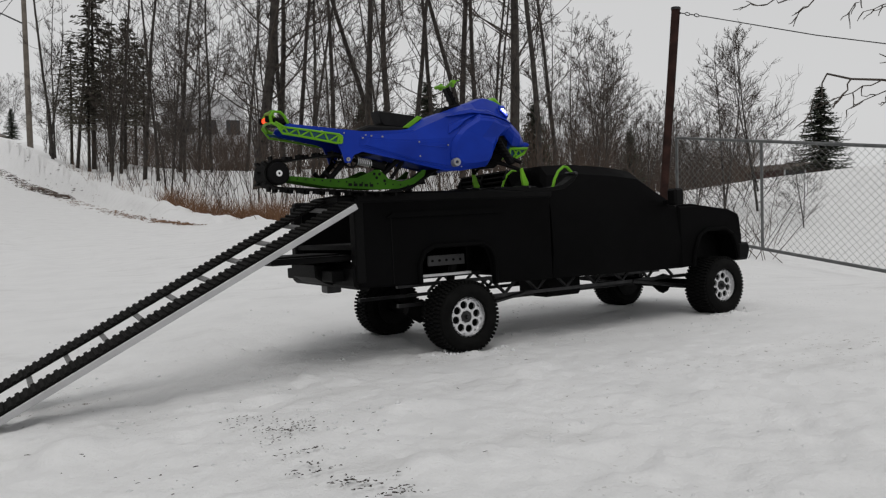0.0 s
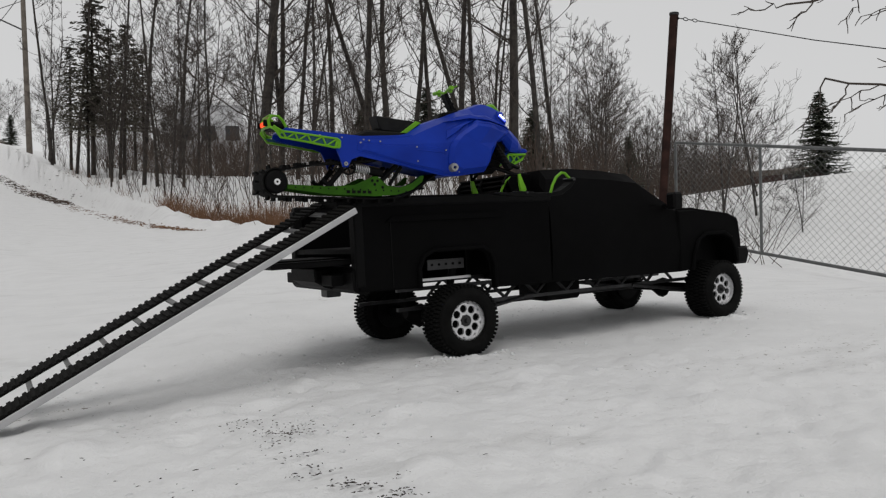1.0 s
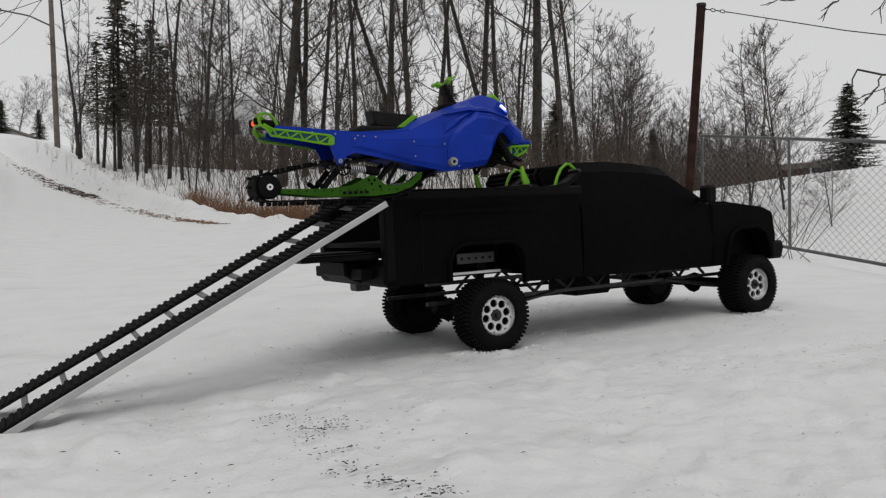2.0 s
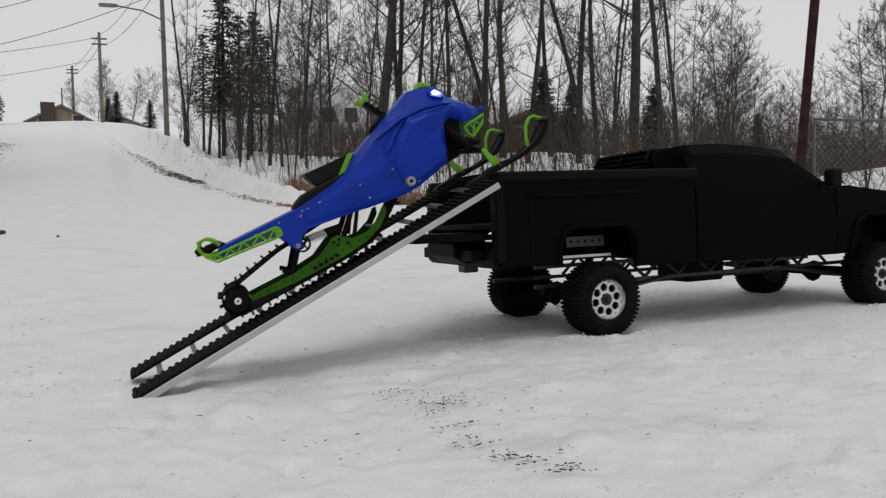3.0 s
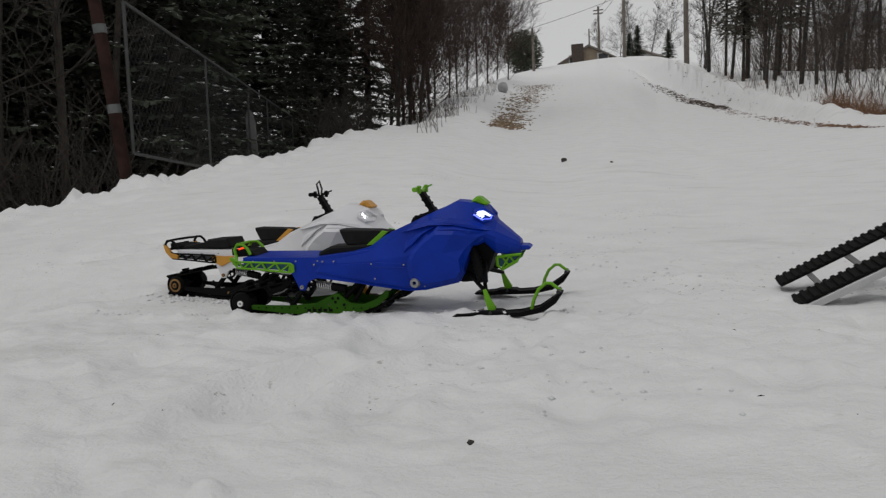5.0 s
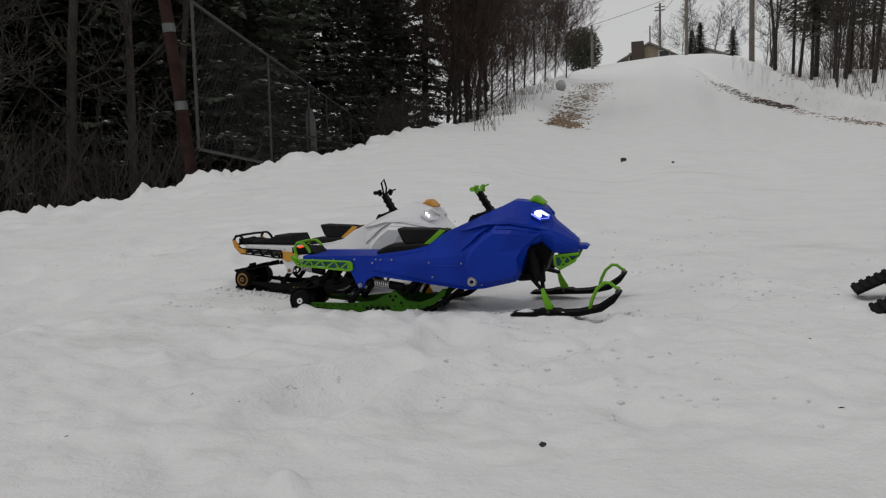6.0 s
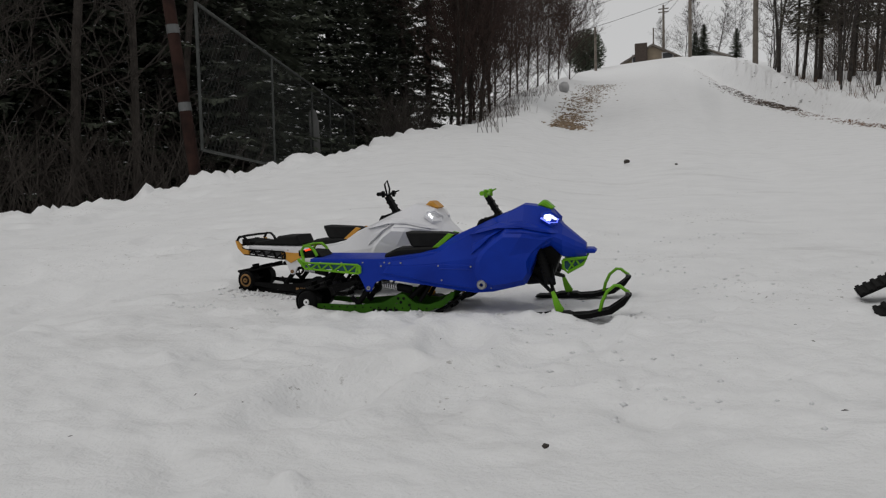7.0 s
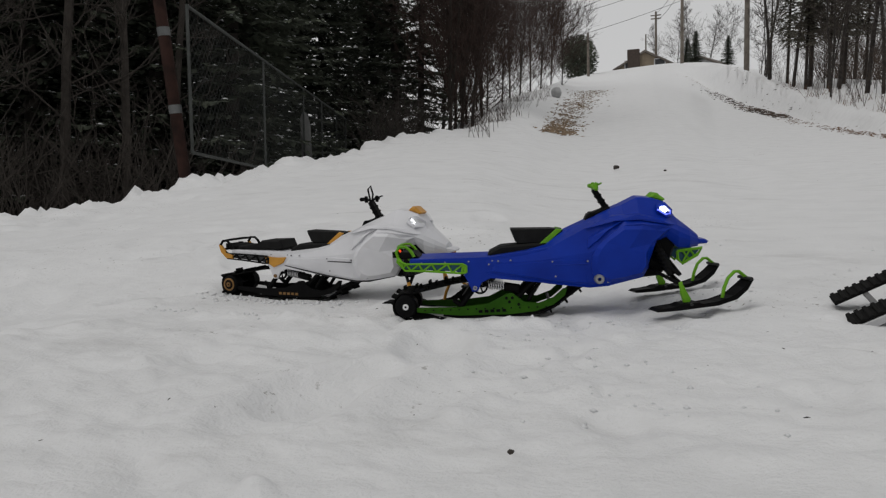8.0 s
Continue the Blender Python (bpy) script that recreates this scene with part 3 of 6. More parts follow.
    bm = bmesh.new()
    box(bm, 1.055, 1.125, 2.655, 2.659, 0.140, 0.157)
    part("plate", bm, simple("grey_plate", (0.05, 0.05, 0.052), (0.08, 0.08, 0.082), 40, 0.5, 0.3), plate)
    for k in range(5):
        bm = bmesh.new()
        lathe_y(bm, [(0.0001, 2.6535), (0.0022, 2.6535), (0.0022, 2.656), (0.0001, 2.656)], 1.062 + 0.0135 * k, 0.1485, 10)
        part("bolt_hole", bm, BLACK, plate)
    return t


TRUCK = pickup()


# ---- the loading ramp ----
RB, RT = Vector((0.388, 0, 0.008)), Vector((0.876, 0, 0.257))
RY0, RY1 = 2.545, 2.694


RUNG = simple("rung_metal", (0.13, 0.13, 0.13), (0.20, 0.20, 0.20), 40, 0.6, 0.3, 0.1, 0.0004)


def loading_ramp():
    t = thing("loading_ramp", "aluminium ladder ramp with black rubber tread strips, leaning on the tailgate", "ramp")
    d = (RT - RB)
    L = d.length
    ang = math.degrees(math.atan2(d.z, d.x))
    ry = 0.046
    for k, (y0, y1) in enumerate(((RY0, RY0 + ry), (RY1 - ry, RY1))):
        bm = bmesh.new()
        box(bm, 0.0, L, y0 + 0.004, y1 - 0.001, -0.003, 0.0)
        rail = part("tread_strip", bm, RAMPTREAD, t, "black rubber tread strip with cleats")
        n = 58
        me = None
        for i in range(n):
            x = (i + 0.2) * L / n
            if me is None:
                bm = bmesh.new()
                box(bm, 0, L / n * 0.55, 0.001, ry - 0.001, -0.001, 0.0024, 0.0008)
                ob = part("cleat", bm, RAMPTREAD, rail)
                me = ob.data
            else:
                ob = new("cleat", me)
                ob.parent = rail
            ob.matrix_basis = pose(x, y0, 0)
    for y in (RY0, RY1 - 0.004):
        bm = bmesh.new()
        box(bm, 0.0, L, y, y + 0.004, -0.0110, -0.0025, 0.0006)
        part("side_rail", bm, simple("worn_aluminium", (0.42, 0.42, 0.43), (0.54, 0.54, 0.55), 25, 0.5, 0.7, 0.1, 0.0004), t, "bare aluminium side rail")
    for i in range(11):
        bm = bmesh.new()
        x = 0.034 + i * L / 11.2
        box(bm, x, x + 0.006, RY0 + 0.004, RY1 - 0.004, -0.0075, -0.0030)
        part("rung", bm, RUNG, t, "dull grey metal rung")
    t.matrix_basis = Matrix.Translation(RB + Vector((0, RY1, 0))) @ pose(0, 0, 0, 0, -ang, 0) @ pose(0, 0, 0, 5.0, 0, 0) @ pose(0, -RY1, 0)
    return t


RAMP = loading_ramp()


def bed_platform():
    t = thing("bed_deck", "black rubber deck over the truck bed where the ramp ends", "deck")
    bm = bmesh.new()
    box(bm, 0.880, 1.24, RY0 + 0.063, RY1 + 0.02, 0.2475, 0.256)
    part("deck", bm, BLACK, t)
    for i in range(26):
        bm = bmesh.new()
        x = 0.881 + i * 0.0138
        box(bm, x, x + 0.006, RY0 + 0.065, RY1 + 0.018, 0.256, 0.2595, 0.001)
        part("cleat", bm, RAMPTREAD, t)
    return t


DECK = bed_platform()


# ---- the snowmobiles ----
def oval_belt():
    """The track's centre line in the side view: round the rear wheel, along the rails, up to the driver."""
    path = []
    rear, rr = (-0.2775, -0.0276), 0.0185
    front, fr = (-0.022, 0.004), 0.014
    for k in range(9):
        a = radians(62 + k * (262 - 62) / 8)
        path.append((rear[0] + rr * math.cos(a), rear[1] + rr * math.sin(a)))
    path += [(-0.20, -0.0470), (-0.125, -0.0480), (-0.085, -0.0455), (-0.062, -0.0370), (-0.044, -0.0240), (-0.026, -0.012)]
    for k in range(5):
        a = radians(-40 + k * 150 / 4)
        path.append((front[0] + fr * math.cos(a), front[1] + fr * math.sin(a)))
    path += [(-0.10, 0.010), (-0.20, 0.0015)]
    return path


def along(path, step):
    pts = [Vector((x, 0, z)) for x, z in path] + [Vector((path[0][0], 0, path[0][1]))]
    out, left = [], 0.0
    for a, b in zip(pts, pts[1:]):
        d = (b - a).length
        u = (b - a) / d
        q = left
        while q < d:
            out.append((a + u * q, u))
            q += step
        left = q - d
    return out


def lattice(bm, top, bottom, y, r, n):
    """Truss between two lines of (x, z) points."""
    for line in (top, bottom):
        tube(bm, [(x, y, z) for x, z in line], r, 6)
    def at(line, f):
        q = f * (len(line) - 1)
        i = min(int(q), len(line) - 2)
        w = q - i
        return (line[i][0] * (1 - w) + line[i + 1][0] * w, y, line[i][1] * (1 - w) + line[i + 1][1] * w)
    for k in range(n):
        tube(bm, [at(top, k / n), at(bottom, (k + 0.5) / n)], r * 0.8, 5)
        tube(bm, [at(bottom, (k + 0.5) / n), at(top, (k + 1) / n)], r * 0.8, 5)


def snowmobile(label, body_mat, accent, rail_mat, wheel_mat, loop_mat, white=False):
    s = thing("snowmobile", label, "model snowmobile", "snowmobiles")
    W = 0.036
    # tunnel with side skirts
    prof = [(-0.268, 0.0385), (-0.266, 0.0475), (-0.15, 0.0445), (-0.06, 0.0500), (-0.05, -0.005), (-0.09, -0.001), (-0.152, 0.010), (-0.166, 0.003), (-0.171, -0.010), (-0.179, -0.010), (-0.185, 0.006), (-0.190, 0.020), (-0.2, 0.024), (-0.262, 0.033)]
    a = bmesh.new()
    prism(a, [(-0.268, 0.0435), (-0.266, 0.0475), (-0.15, 0.0445), (-0.06, 0.0500), (-0.06, 0.0455), (-0.15, 0.0405)], -W, W, 0.001)
    part("tunnel_top", a, body_mat, s)
    for sg in (-1, 1):
        a = bmesh.new()
        prism(a, prof, sg * W, sg * (W + 0.0035), 0.0008)
        part("tunnel_side", a, body_mat, s)
        for k in range(6):
            a = bmesh.new()
            bx = -0.25 + 0.034 * k
            lathe_y(a, [(0.0001, sg * (W + 0.0048)), (0.0013, sg * (W + 0.0044)), (0.0015, sg * W), (0.0001, sg * W)], bx, 0.0405 - 0.0008 * k if k < 4 else 0.036, 8)
            part("rivet", a, DULLALU, s)
    for sg in (-1, 1):
        a = bmesh.new()
        lathe_y(a, [(0.0012, sg * (W + 0.006)), (0.0030, sg * (W + 0.006)), (0.0030, sg * W), (0.0012, sg * W)], -0.1748, -0.005, 14)
        part("axle_bolt", a, DULLALU if not white else BRONZE, s, "", 30)
    # hood: sections along the sled, each from the lower edge up the flank to the crown
    sections = [
        (-0.152, (0.0365, 0.0400, 0.0400, 0.0400, 0.0395, 0.0370, 0.0), (0.0125, 0.0160, 0.0240, 0.0290, 0.0320, 0.0340, 0.0345)),
        (-0.103, (0.0370, 0.0410, 0.0425, 0.0425, 0.0400, 0.0300, 0.0), (0.0030, 0.0080, 0.0200, 0.0280, 0.0360, 0.0400, 0.0410)),
        (-0.069, (0.0380, 0.0430, 0.0460, 0.0460, 0.0410, 0.0260, 0.0), (-0.0035, 0.0030, 0.0180, 0.0300, 0.0420, 0.0480, 0.0490)),
        (-0.046, (0.0380, 0.0440, 0.0480, 0.0480, 0.0420, 0.0220, 0.0), (-0.0072, 0.0000, 0.0180, 0.0330, 0.0540, 0.0635, 0.0650)),
        (-0.0125, (0.0380, 0.0450, 0.0500, 0.0500, 0.0430, 0.0200, 0.0), (-0.0125, -0.0050, 0.0160, 0.0360, 0.0700, 0.0772, 0.0785)),
        (0.0, (0.0380, 0.0460, 0.0500, 0.0540, 0.0435, 0.0200, 0.0), (-0.0120, -0.0040, 0.0180, 0.0410, 0.0770, 0.0830, 0.0845)),
        (0.0208, (0.0380, 0.0465, 0.0505, 0.0570, 0.0440, 0.0210, 0.0), (-0.0105, -0.0030, 0.0220, 0.0600, 0.0815, 0.0913, 0.0930)),
        (0.0372, (0.0380, 0.0465, 0.0505, 0.0585, 0.0445, 0.0220, 0.0), (-0.0070, 0.0010, 0.0300, 0.0715, 0.0820, 0.0968, 0.0985)),
        (0.0581, (0.0380, 0.0465, 0.0505, 0.0590, 0.0450, 0.0225, 0.0), (-0.0015, 0.0060, 0.0340, 0.0715, 0.0790, 0.1060, 0.1080)),
        (0.0660, (0.0380, 0.0460, 0.0500, 0.0585, 0.0445, 0.0225, 0.0), (0.0099, 0.0160, 0.0380, 0.0705, 0.0775, 0.1055, 0.1072)),
        (0.0800, (0.0340, 0.0420, 0.0490, 0.0565, 0.0440, 0.0210, 0.0), (0.0450, 0.0480, 0.0560, 0.0685, 0.0735, 0.1030, 0.1050)),
        (0.0946, (0.0320, 0.0360, 0.0420, 0.0470, 0.0410, 0.0190, 0.0), (0.0500, 0.0540, 0.0600, 0.0655, 0.0700, 0.0978, 0.0995)),
        (0.1100, (0.0300, 0.0340, 0.0370, 0.0370, 0.0340, 0.0160, 0.0), (0.0345, 0.0420, 0.0500, 0.0575, 0.0650, 0.0757, 0.0775)),
        (0.1265, (0.0240, 0.0280, 0.0300, 0.0300, 0.0260, 0.0120, 0.0), (0.0330, 0.0380, 0.0435, 0.0490, 0.0560, 0.0615, 0.0630)),
        (0.1405, (0.0120, 0.0155, 0.0170, 0.0170, 0.0140, 0.0070, 0.0), (0.0330, 0.0360, 0.0395, 0.0430, 0.0470, 0.0495, 0.0505))]
    secx = [q[0] for q in sections]

    def flank(x, z):
        """Half-width of the hood at a place on its side."""
        i = min(max(int(np.searchsorted(secx, x)) - 1, 0), len(sections) - 2)
        w = min(max((x - secx[i]) / (secx[i + 1] - secx[i]), 0), 1)
        (_, wa, za), (_, wb, zb) = sections[i], sections[i + 1]
        return float(np.interp(z, za, wa) * (1 - w) + np.interp(z, zb, wb) * w)

    a = bmesh.new()
    loft(a, [[(x, -w, z) for w, z in zip(ws, zs)] + [(x, w, z) for w, z in zip(ws[-2::-1], zs[-2::-1])] for x, ws, zs in sections])
    part("hood", a, body_mat, s, "", 7)

    def plate(outline, centre, proud, inset, sg, sink=0.006):
        """A raised plate with bevelled rim that follows the flank."""
        b = bmesh.new()
        k = len(outline)
        inner = [(x + (centre[0] - x) * inset, z + (centre[1] - z) * inset) for x, z in outline]
        lo = [b.verts.new((x, sg * (flank(x, z) - sink), z)) for x, z in outline]
        mid = [b.verts.new((x, sg * (flank(x, z) + proud * 0.35), z)) for x, z in outline]
        hi = [b.verts.new((x, sg * (flank(x, z) + proud), z)) for x, z in inner]
        c = b.verts.new((centre[0], sg * (flank(*centre) + proud * 1.1), centre[1]))
        for i in range(k):
            j = (i + 1) % k
            b.faces.new((lo[i], lo[j], mid[j], mid[i]))
            b.faces.new((mid[i], mid[j], hi[j], hi[i]))
            b.faces.new((hi[i], hi[j], c))
        return b

    for sg in (-1, 1):
        # clutch cover panel with its rounded back edge, upper cowl ridge, low flank plate
        part("side_panel", plate([(-0.0085, 0.008), (-0.0095, 0.020), (-0.0080, 0.031), (-0.0020, 0.042), (0.0060, 0.051), (0.0170, 0.0595), (0.0330, 0.0705), (0.0600, 0.0695), (0.0990, 0.0630), (0.0760, 0.0440), (0.0668, 0.0300),
                                  (0.0672, 0.0105), (0.0600, -0.0010), (0.0300, -0.0065), (0.0120, -0.0088), (-0.0020, -0.0030)], (0.040, 0.040), 0.0060, 0.16, sg), body_mat, s, "", 12)
        part("cowl_ridge", plate([(-0.030, 0.0660), (-0.0065, 0.0775), (0.0224, 0.0850), (0.0580, 0.0850), (0.0967, 0.0735), (0.1160, 0.0640), (0.0967, 0.0680), (0.0600, 0.0760), (0.0200, 0.0765), (-0.018, 0.0680)],
                                 (0.040, 0.0805), 0.0050, 0.24, sg, 0.003), body_mat, s, "", 12)
        part("shoulder_facet", plate([(-0.012, 0.0560), (0.010, 0.0680), (0.0330, 0.0760), (0.0160, 0.0665), (-0.002, 0.0500), (-0.014, 0.0420)], (0.006, 0.0625), 0.0036, 0.3, sg, 0.003), body_mat, s, "", 12)
        part("flank_plate", plate([(-0.146, 0.0170), (-0.140, 0.0270), (-0.100, 0.0270), (-0.050, 0.0290), (-0.0150, 0.0275), (-0.0140, -0.0060), (-0.060, 0.0000), (-0.100, 0.0078)], (-0.075, 0.0150), 0.0016, 0.05, sg, 0.003), body_mat, s, "", 12)
        a = bmesh.new()
        yb = flank(0.0, 0.0) + 0.0088
        lathe_y(a, [(0.0026, sg * yb), (0.0058, sg * yb), (0.0068, sg * (yb - 0.0025)), (0.0068, sg * 0.040), (0.0026, sg * 0.040)], 0.0, 0.0, 20)
        if not white:
            part("drive_bolt", a, DULLALU, s, "bare metal bearing cap", 30)
        else:
            a.free()
        for bx, bz in ((-0.0614, 0.0268), (-0.0144, 0.0251), (-0.058, 0.006), (-0.118, 0.031), (-0.135, 0.031), (-0.148, 0.027), (0.012, -0.0055)):
            a = bmesh.new()
            yb = flank(bx, bz) + 0.0026
            lathe_y(a, [(0.0001, sg * yb), (0.0012, sg * (yb - 0.0003)), (0.0015, sg * 0.030), (0.0001, sg * 0.030)], bx, bz, 8)
            part("screw", a, DULLALU, s)
        # folded lower edge and the seam above it
        a = bmesh.new()
        tube(a, [(x, sg * (flank(x, z) + 0.0004), z) for x, z in ((-0.150, 0.0135), (-0.103, 0.0042), (-0.065, -0.0035), (-0.012, -0.0115), (0.0124, -0.0105), (0.058, -0.0010))], 0.0018, 6)
        part("panel_edge", a, body_mat if not white else DARKMETAL, s, "", 40)
        a = bmesh.new()
        tube(a, [(x, sg * (flank(x, z) + 0.0012), z) for x, z in ((-0.060, 0.0225), (-0.035, 0.0220), (-0.014, 0.0215))], 0.0009, 5)
        part("panel_seam", a, body_mat if not white else DARKMETAL, s, "", 40)
    a = bmesh.new()
    prism(a, [(0.128, 0.0355), (0.130, 0.0435), (0.150, 0.0425), (0.1545, 0.0392), (0.152, 0.0362)], -0.015, 0.015, 0.0015)
    part("nose_lip", a, body_mat, s)
    # open front bumper frames under the nose
    for sg in (-1, 1):
        a = bmesh.new()
        y = sg * 0.026
        out = [(0.1095, 0.0290), (0.1425, 0.0318), (0.1360, 0.0228), (0.1155, 0.0118), (0.1097, 0.0180), (0.1095, 0.0290)]
        tube(a, [(x, y, z) for x, z in out], 0.0022, 6)
        for p, q in (((0.1165, 0.0290), (0.1245, 0.0175)), ((0.1265, 0.0300), (0.1165, 0.0150)), ((0.1265, 0.0300), (0.1320, 0.0215))):
            tube(a, [(p[0], y, p[1]), (q[0], y, q[1])], 0.0014, 5)
        part("bumper_frame", a, accent, s, "", 40)
        a = bmesh.new()
        prism(a, [(0.1105, 0.0280), (0.1400, 0.0308), (0.1345, 0.0235), (0.1160, 0.0135), (0.1107, 0.0185)], sg * 0.0215, sg * 0.0235)
        part("bumper_backing", a, simple("dark_teal", (0.004, 0.05, 0.09), (0.008, 0.08, 0.12), 30, 0.5) if not white else DARKMETAL, s)
    # headlights
    for sg in (-1, 1):
        lens = [(0.0842, 0.0933), (0.0941, 0.0948), (0.1050, 0.0850), (0.1032, 0.0778), (0.0952, 0.0789), (0.0838, 0.0862)]
        a = bmesh.new()
        lo = [a.verts.new((x - 0.006, sg * 0.014, z - 0.004)) for x, z in lens]
        hi = [a.verts.new((x + 0.001, sg * (flank(x, z) + 0.0042), z)) for x, z in lens]
        for i in range(6):
            a.faces.new((lo[i], lo[(i + 1) % 6], hi[(i + 1) % 6], hi[i]))
        a.faces.new(hi)
        lamp = part("headlight", a, LENS if not white else simple("clear_lens", (0.55, 0.55, 0.55), (0.7, 0.7, 0.7), 30, 0.12), s, "lit white headlight")
        for bx, bz in ((0.0895, 0.0895), (0.0935, 0.0860)):
            a = bmesh.new()
            bmesh.ops.create_icosphere(a, subdivisions=1, radius=0.0026 if not white else 0.0017, matrix=Matrix.Translation((bx, sg * (flank(bx, bz) + 0.0042), bz)))
            part("bulb", a, LED, lamp)
        a = bmesh.new()
        tube(a, [(x, sg * (flank(x, z) + 0.0042), z) for x, z in lens + lens[:1]], 0.0028, 6)
        part("headlight_bezel", a, body_mat, s, "", 40)
        if not white:
            # glowing strip added to give the lens edge its blue tint
            a = bmesh.new()
            tube(a, [(x - 0.001, sg * (flank(x, z) + 0.0062), z + 0.0022) for x, z in lens[2:6]], 0.0011, 5)
            part("accent_led", a, BLUEGLOW, s, "thin strip added for the blue glow at the lens edge", 40)
    a = bmesh.new()
    prism(a, [(0.0745, 0.1040), (0.0830, 0.1110), (0.0880, 0.1098), (0.0985, 0.1005), (0.0940, 0.0970)], -0.015, 0.015, 0.003)
    part("windshield", a, accent, s, "small coloured windshield")
    # dash and handlebar
    a = bmesh.new()
    prism(a, [(-0.012, 0.078), (-0.008, 0.086), (0.022, 0.0955), (0.026, 0.090), (0.0, 0.074)], -0.014, 0.014, 0.002)
    part("dash", a, BLACK, s)
    for sg in (-1, 1):
        a = bmesh.new()
        box(a, -0.005, 0.001, sg * 0.011, sg * 0.017, 0.080, 0.0885, 0.001)
        part("dash_knob", a, BLACK, s)
    bar = new("handlebar")
    bar.parent = s
    a = bmesh.new()
    box(a, -0.0036, 0.0036, -0.008, 0.008, 0.0, 0.036, 0.0012)
    for zz in (0.006, 0.015, 0.024):
        box(a, -0.0046, 0.0046, -0.009, 0.009, zz, zz + 0.003, 0.0006)
    riser = part("riser", a, BLACK, bar)
    riser.matrix_basis = pose(0.0215, 0, 0.0885, 0, -30, 0)
    top = (0.0045, 0.1205)
    for sg in (-1, 1):
        a = bmesh.new()
        tube(a, [(top[0], 0, top[1]), (top[0] - 0.001, sg * 0.016, top[1] + 0.004), (top[0] - 0.003, sg * 0.031, top[1] + 0.004)], 0.0022, 8)
        part("bar", a, accent if not white else BLACK, bar, "", 40)
        a = bmesh.new()
        tube(a, [(top[0] - 0.002, sg * 0.022, top[1] + 0.0040), (top[0] - 0.003, sg * 0.033, top[1] + 0.004)], 0.0033, 8)
        part("grip", a, accent if not white else BLACK, bar, "", 40)
        a = bmesh.new()
        box(a, top[0] - 0.002, top[0] + 0.003, sg * 0.018, sg * 0.023, top[1] - 0.002, top[1] + 0.009, 0.001)
        tube(a, [(top[0] + 0.003, sg * 0.021, top[1] + 0.006), (top[0] + 0.006, sg * 0.031, top[1] + 0.008)], 0.0013, 5)
        part("lever", a, accent if not white else BLACK, bar)
    if white:
        bar.matrix_basis = pose(-0.002, 0, 0.0)
        a = bmesh.new()
        tube(a, [(top[0], -0.004, top[1]), (top[0] - 0.004, -0.004, top[1] + 0.020), (top[0] + 0.001, -0.004, top[1] + 0.026), (top[0] + 0.005, -0.004, top[1] + 0.012), (top[0] + 0.003, -0.004, top[1])], 0.0016, 6)
        part("mountain_strap", a, BLACK, bar, "", 40)
    # seat
    seat = new("seat")
    seat.parent = s
    a = bmesh.new()
    prism(a, [(-0.1515, 0.034), (-0.148, 0.042), (-0.131, 0.0495), (-0.074, 0.0510), (-0.058, 0.0450), (-0.088, 0.034)], -0.020, 0.020, 0.003)
    part("base_cushion", a, VINYL, seat)
    a = bmesh.new()
    prism(a, [(-0.1165, 0.0725), (-0.1155, 0.0695), (-0.110, 0.0540), (-0.105, 0.0500), (-0.062, 0.0490), (-0.043, 0.0635), (-0.044, 0.0675), (-0.060, 0.0695)], -0.0165, 0.0165, 0.0022)
    part("bolster", a, VINYL, seat, "raised black bolster")
    for sg in (-1, 1):
        a = bmesh.new()
        prism(a, [(-0.0765, 0.0495), (-0.0520, 0.0695), (-0.0435, 0.0675), (-0.0660, 0.0495)], sg * 0.0155, sg * 0.0195, 0.0006)
        part("seat_trim", a, accent, seat, "coloured trim stripe")
    if white:
        a = bmesh.new()
        prism(a, [(-0.268, 0.049), (-0.26, 0.056), (-0.222, 0.056), (-0.212, 0.067), (-0.172, 0.068), (-0.166, 0.052), (-0.17, 0.047)], -0.026, 0.026, 0.003)
        part("tunnel_bag", a, VINYL, s, "black bag on the tunnel")
    # rear rack
    for sg in (-1, 1):
        a = bmesh.new()
        y = sg * (W + 0.006)
        lattice(a, [(-0.285, 0.048), (-0.272, 0.0405), (-0.235, 0.0385), (-0.190, 0.0355), (-0.1855, 0.032)], [(-0.285, 0.046), (-0.274, 0.030), (-0.24, 0.0265), (-0.195, 0.0205), (-0.186, 0.021)], y, 0.0019, 8)
        tube(a, [(-0.1855, y, 0.032), (-0.186, y, 0.021)], 0.0019, 6)
        ye = y if white else y * 0.55
        tube(a, [(-0.276, y, 0.040), (-0.286, ye, 0.049), (-0.288, ye, 0.060), (-0.283, ye, 0.0680), (-0.274, ye, 0.0680), (-0.267, ye, 0.0610), (-0.262, ye, 0.0500)], 0.0025, 6)
        part("rack_side", a, accent if not white else BLACK, s, "", 40)
        if white:
            a = bmesh.new()
            prism(a, [(-0.291, 0.060), (-0.285, 0.058), (-0.276, 0.042), (-0.262, 0.038), (-0.262, 0.030), (-0.276, 0.031), (-0.287, 0.044)], sg * (W + 0.004), sg * (W + 0.0095), 0.001)
            part("rack_corner", a, ORANGE, s, "orange rack corner")
            a = bmesh.new()
            prism(a, [(-0.196, 0.036), (-0.170, 0.032), (-0.150, 0.034), (-0.156, 0.022), (-0.176, 0.012), (-0.19, 0.022)], sg * (W + 0.004), sg * (W + 0.007), 0.001)
            part("tunnel_bracket", a, ORANGE, s, "orange tunnel bracket")
        a = bmesh.new()
        prism(a, [(-0.279, 0.037), (-0.2, 0.0345), (-0.19, 0.033), (-0.19, 0.0225), (-0.24, 0.0285), (-0.272, 0.0325)], sg * (W + 0.0036), sg * (W + 0.0046))
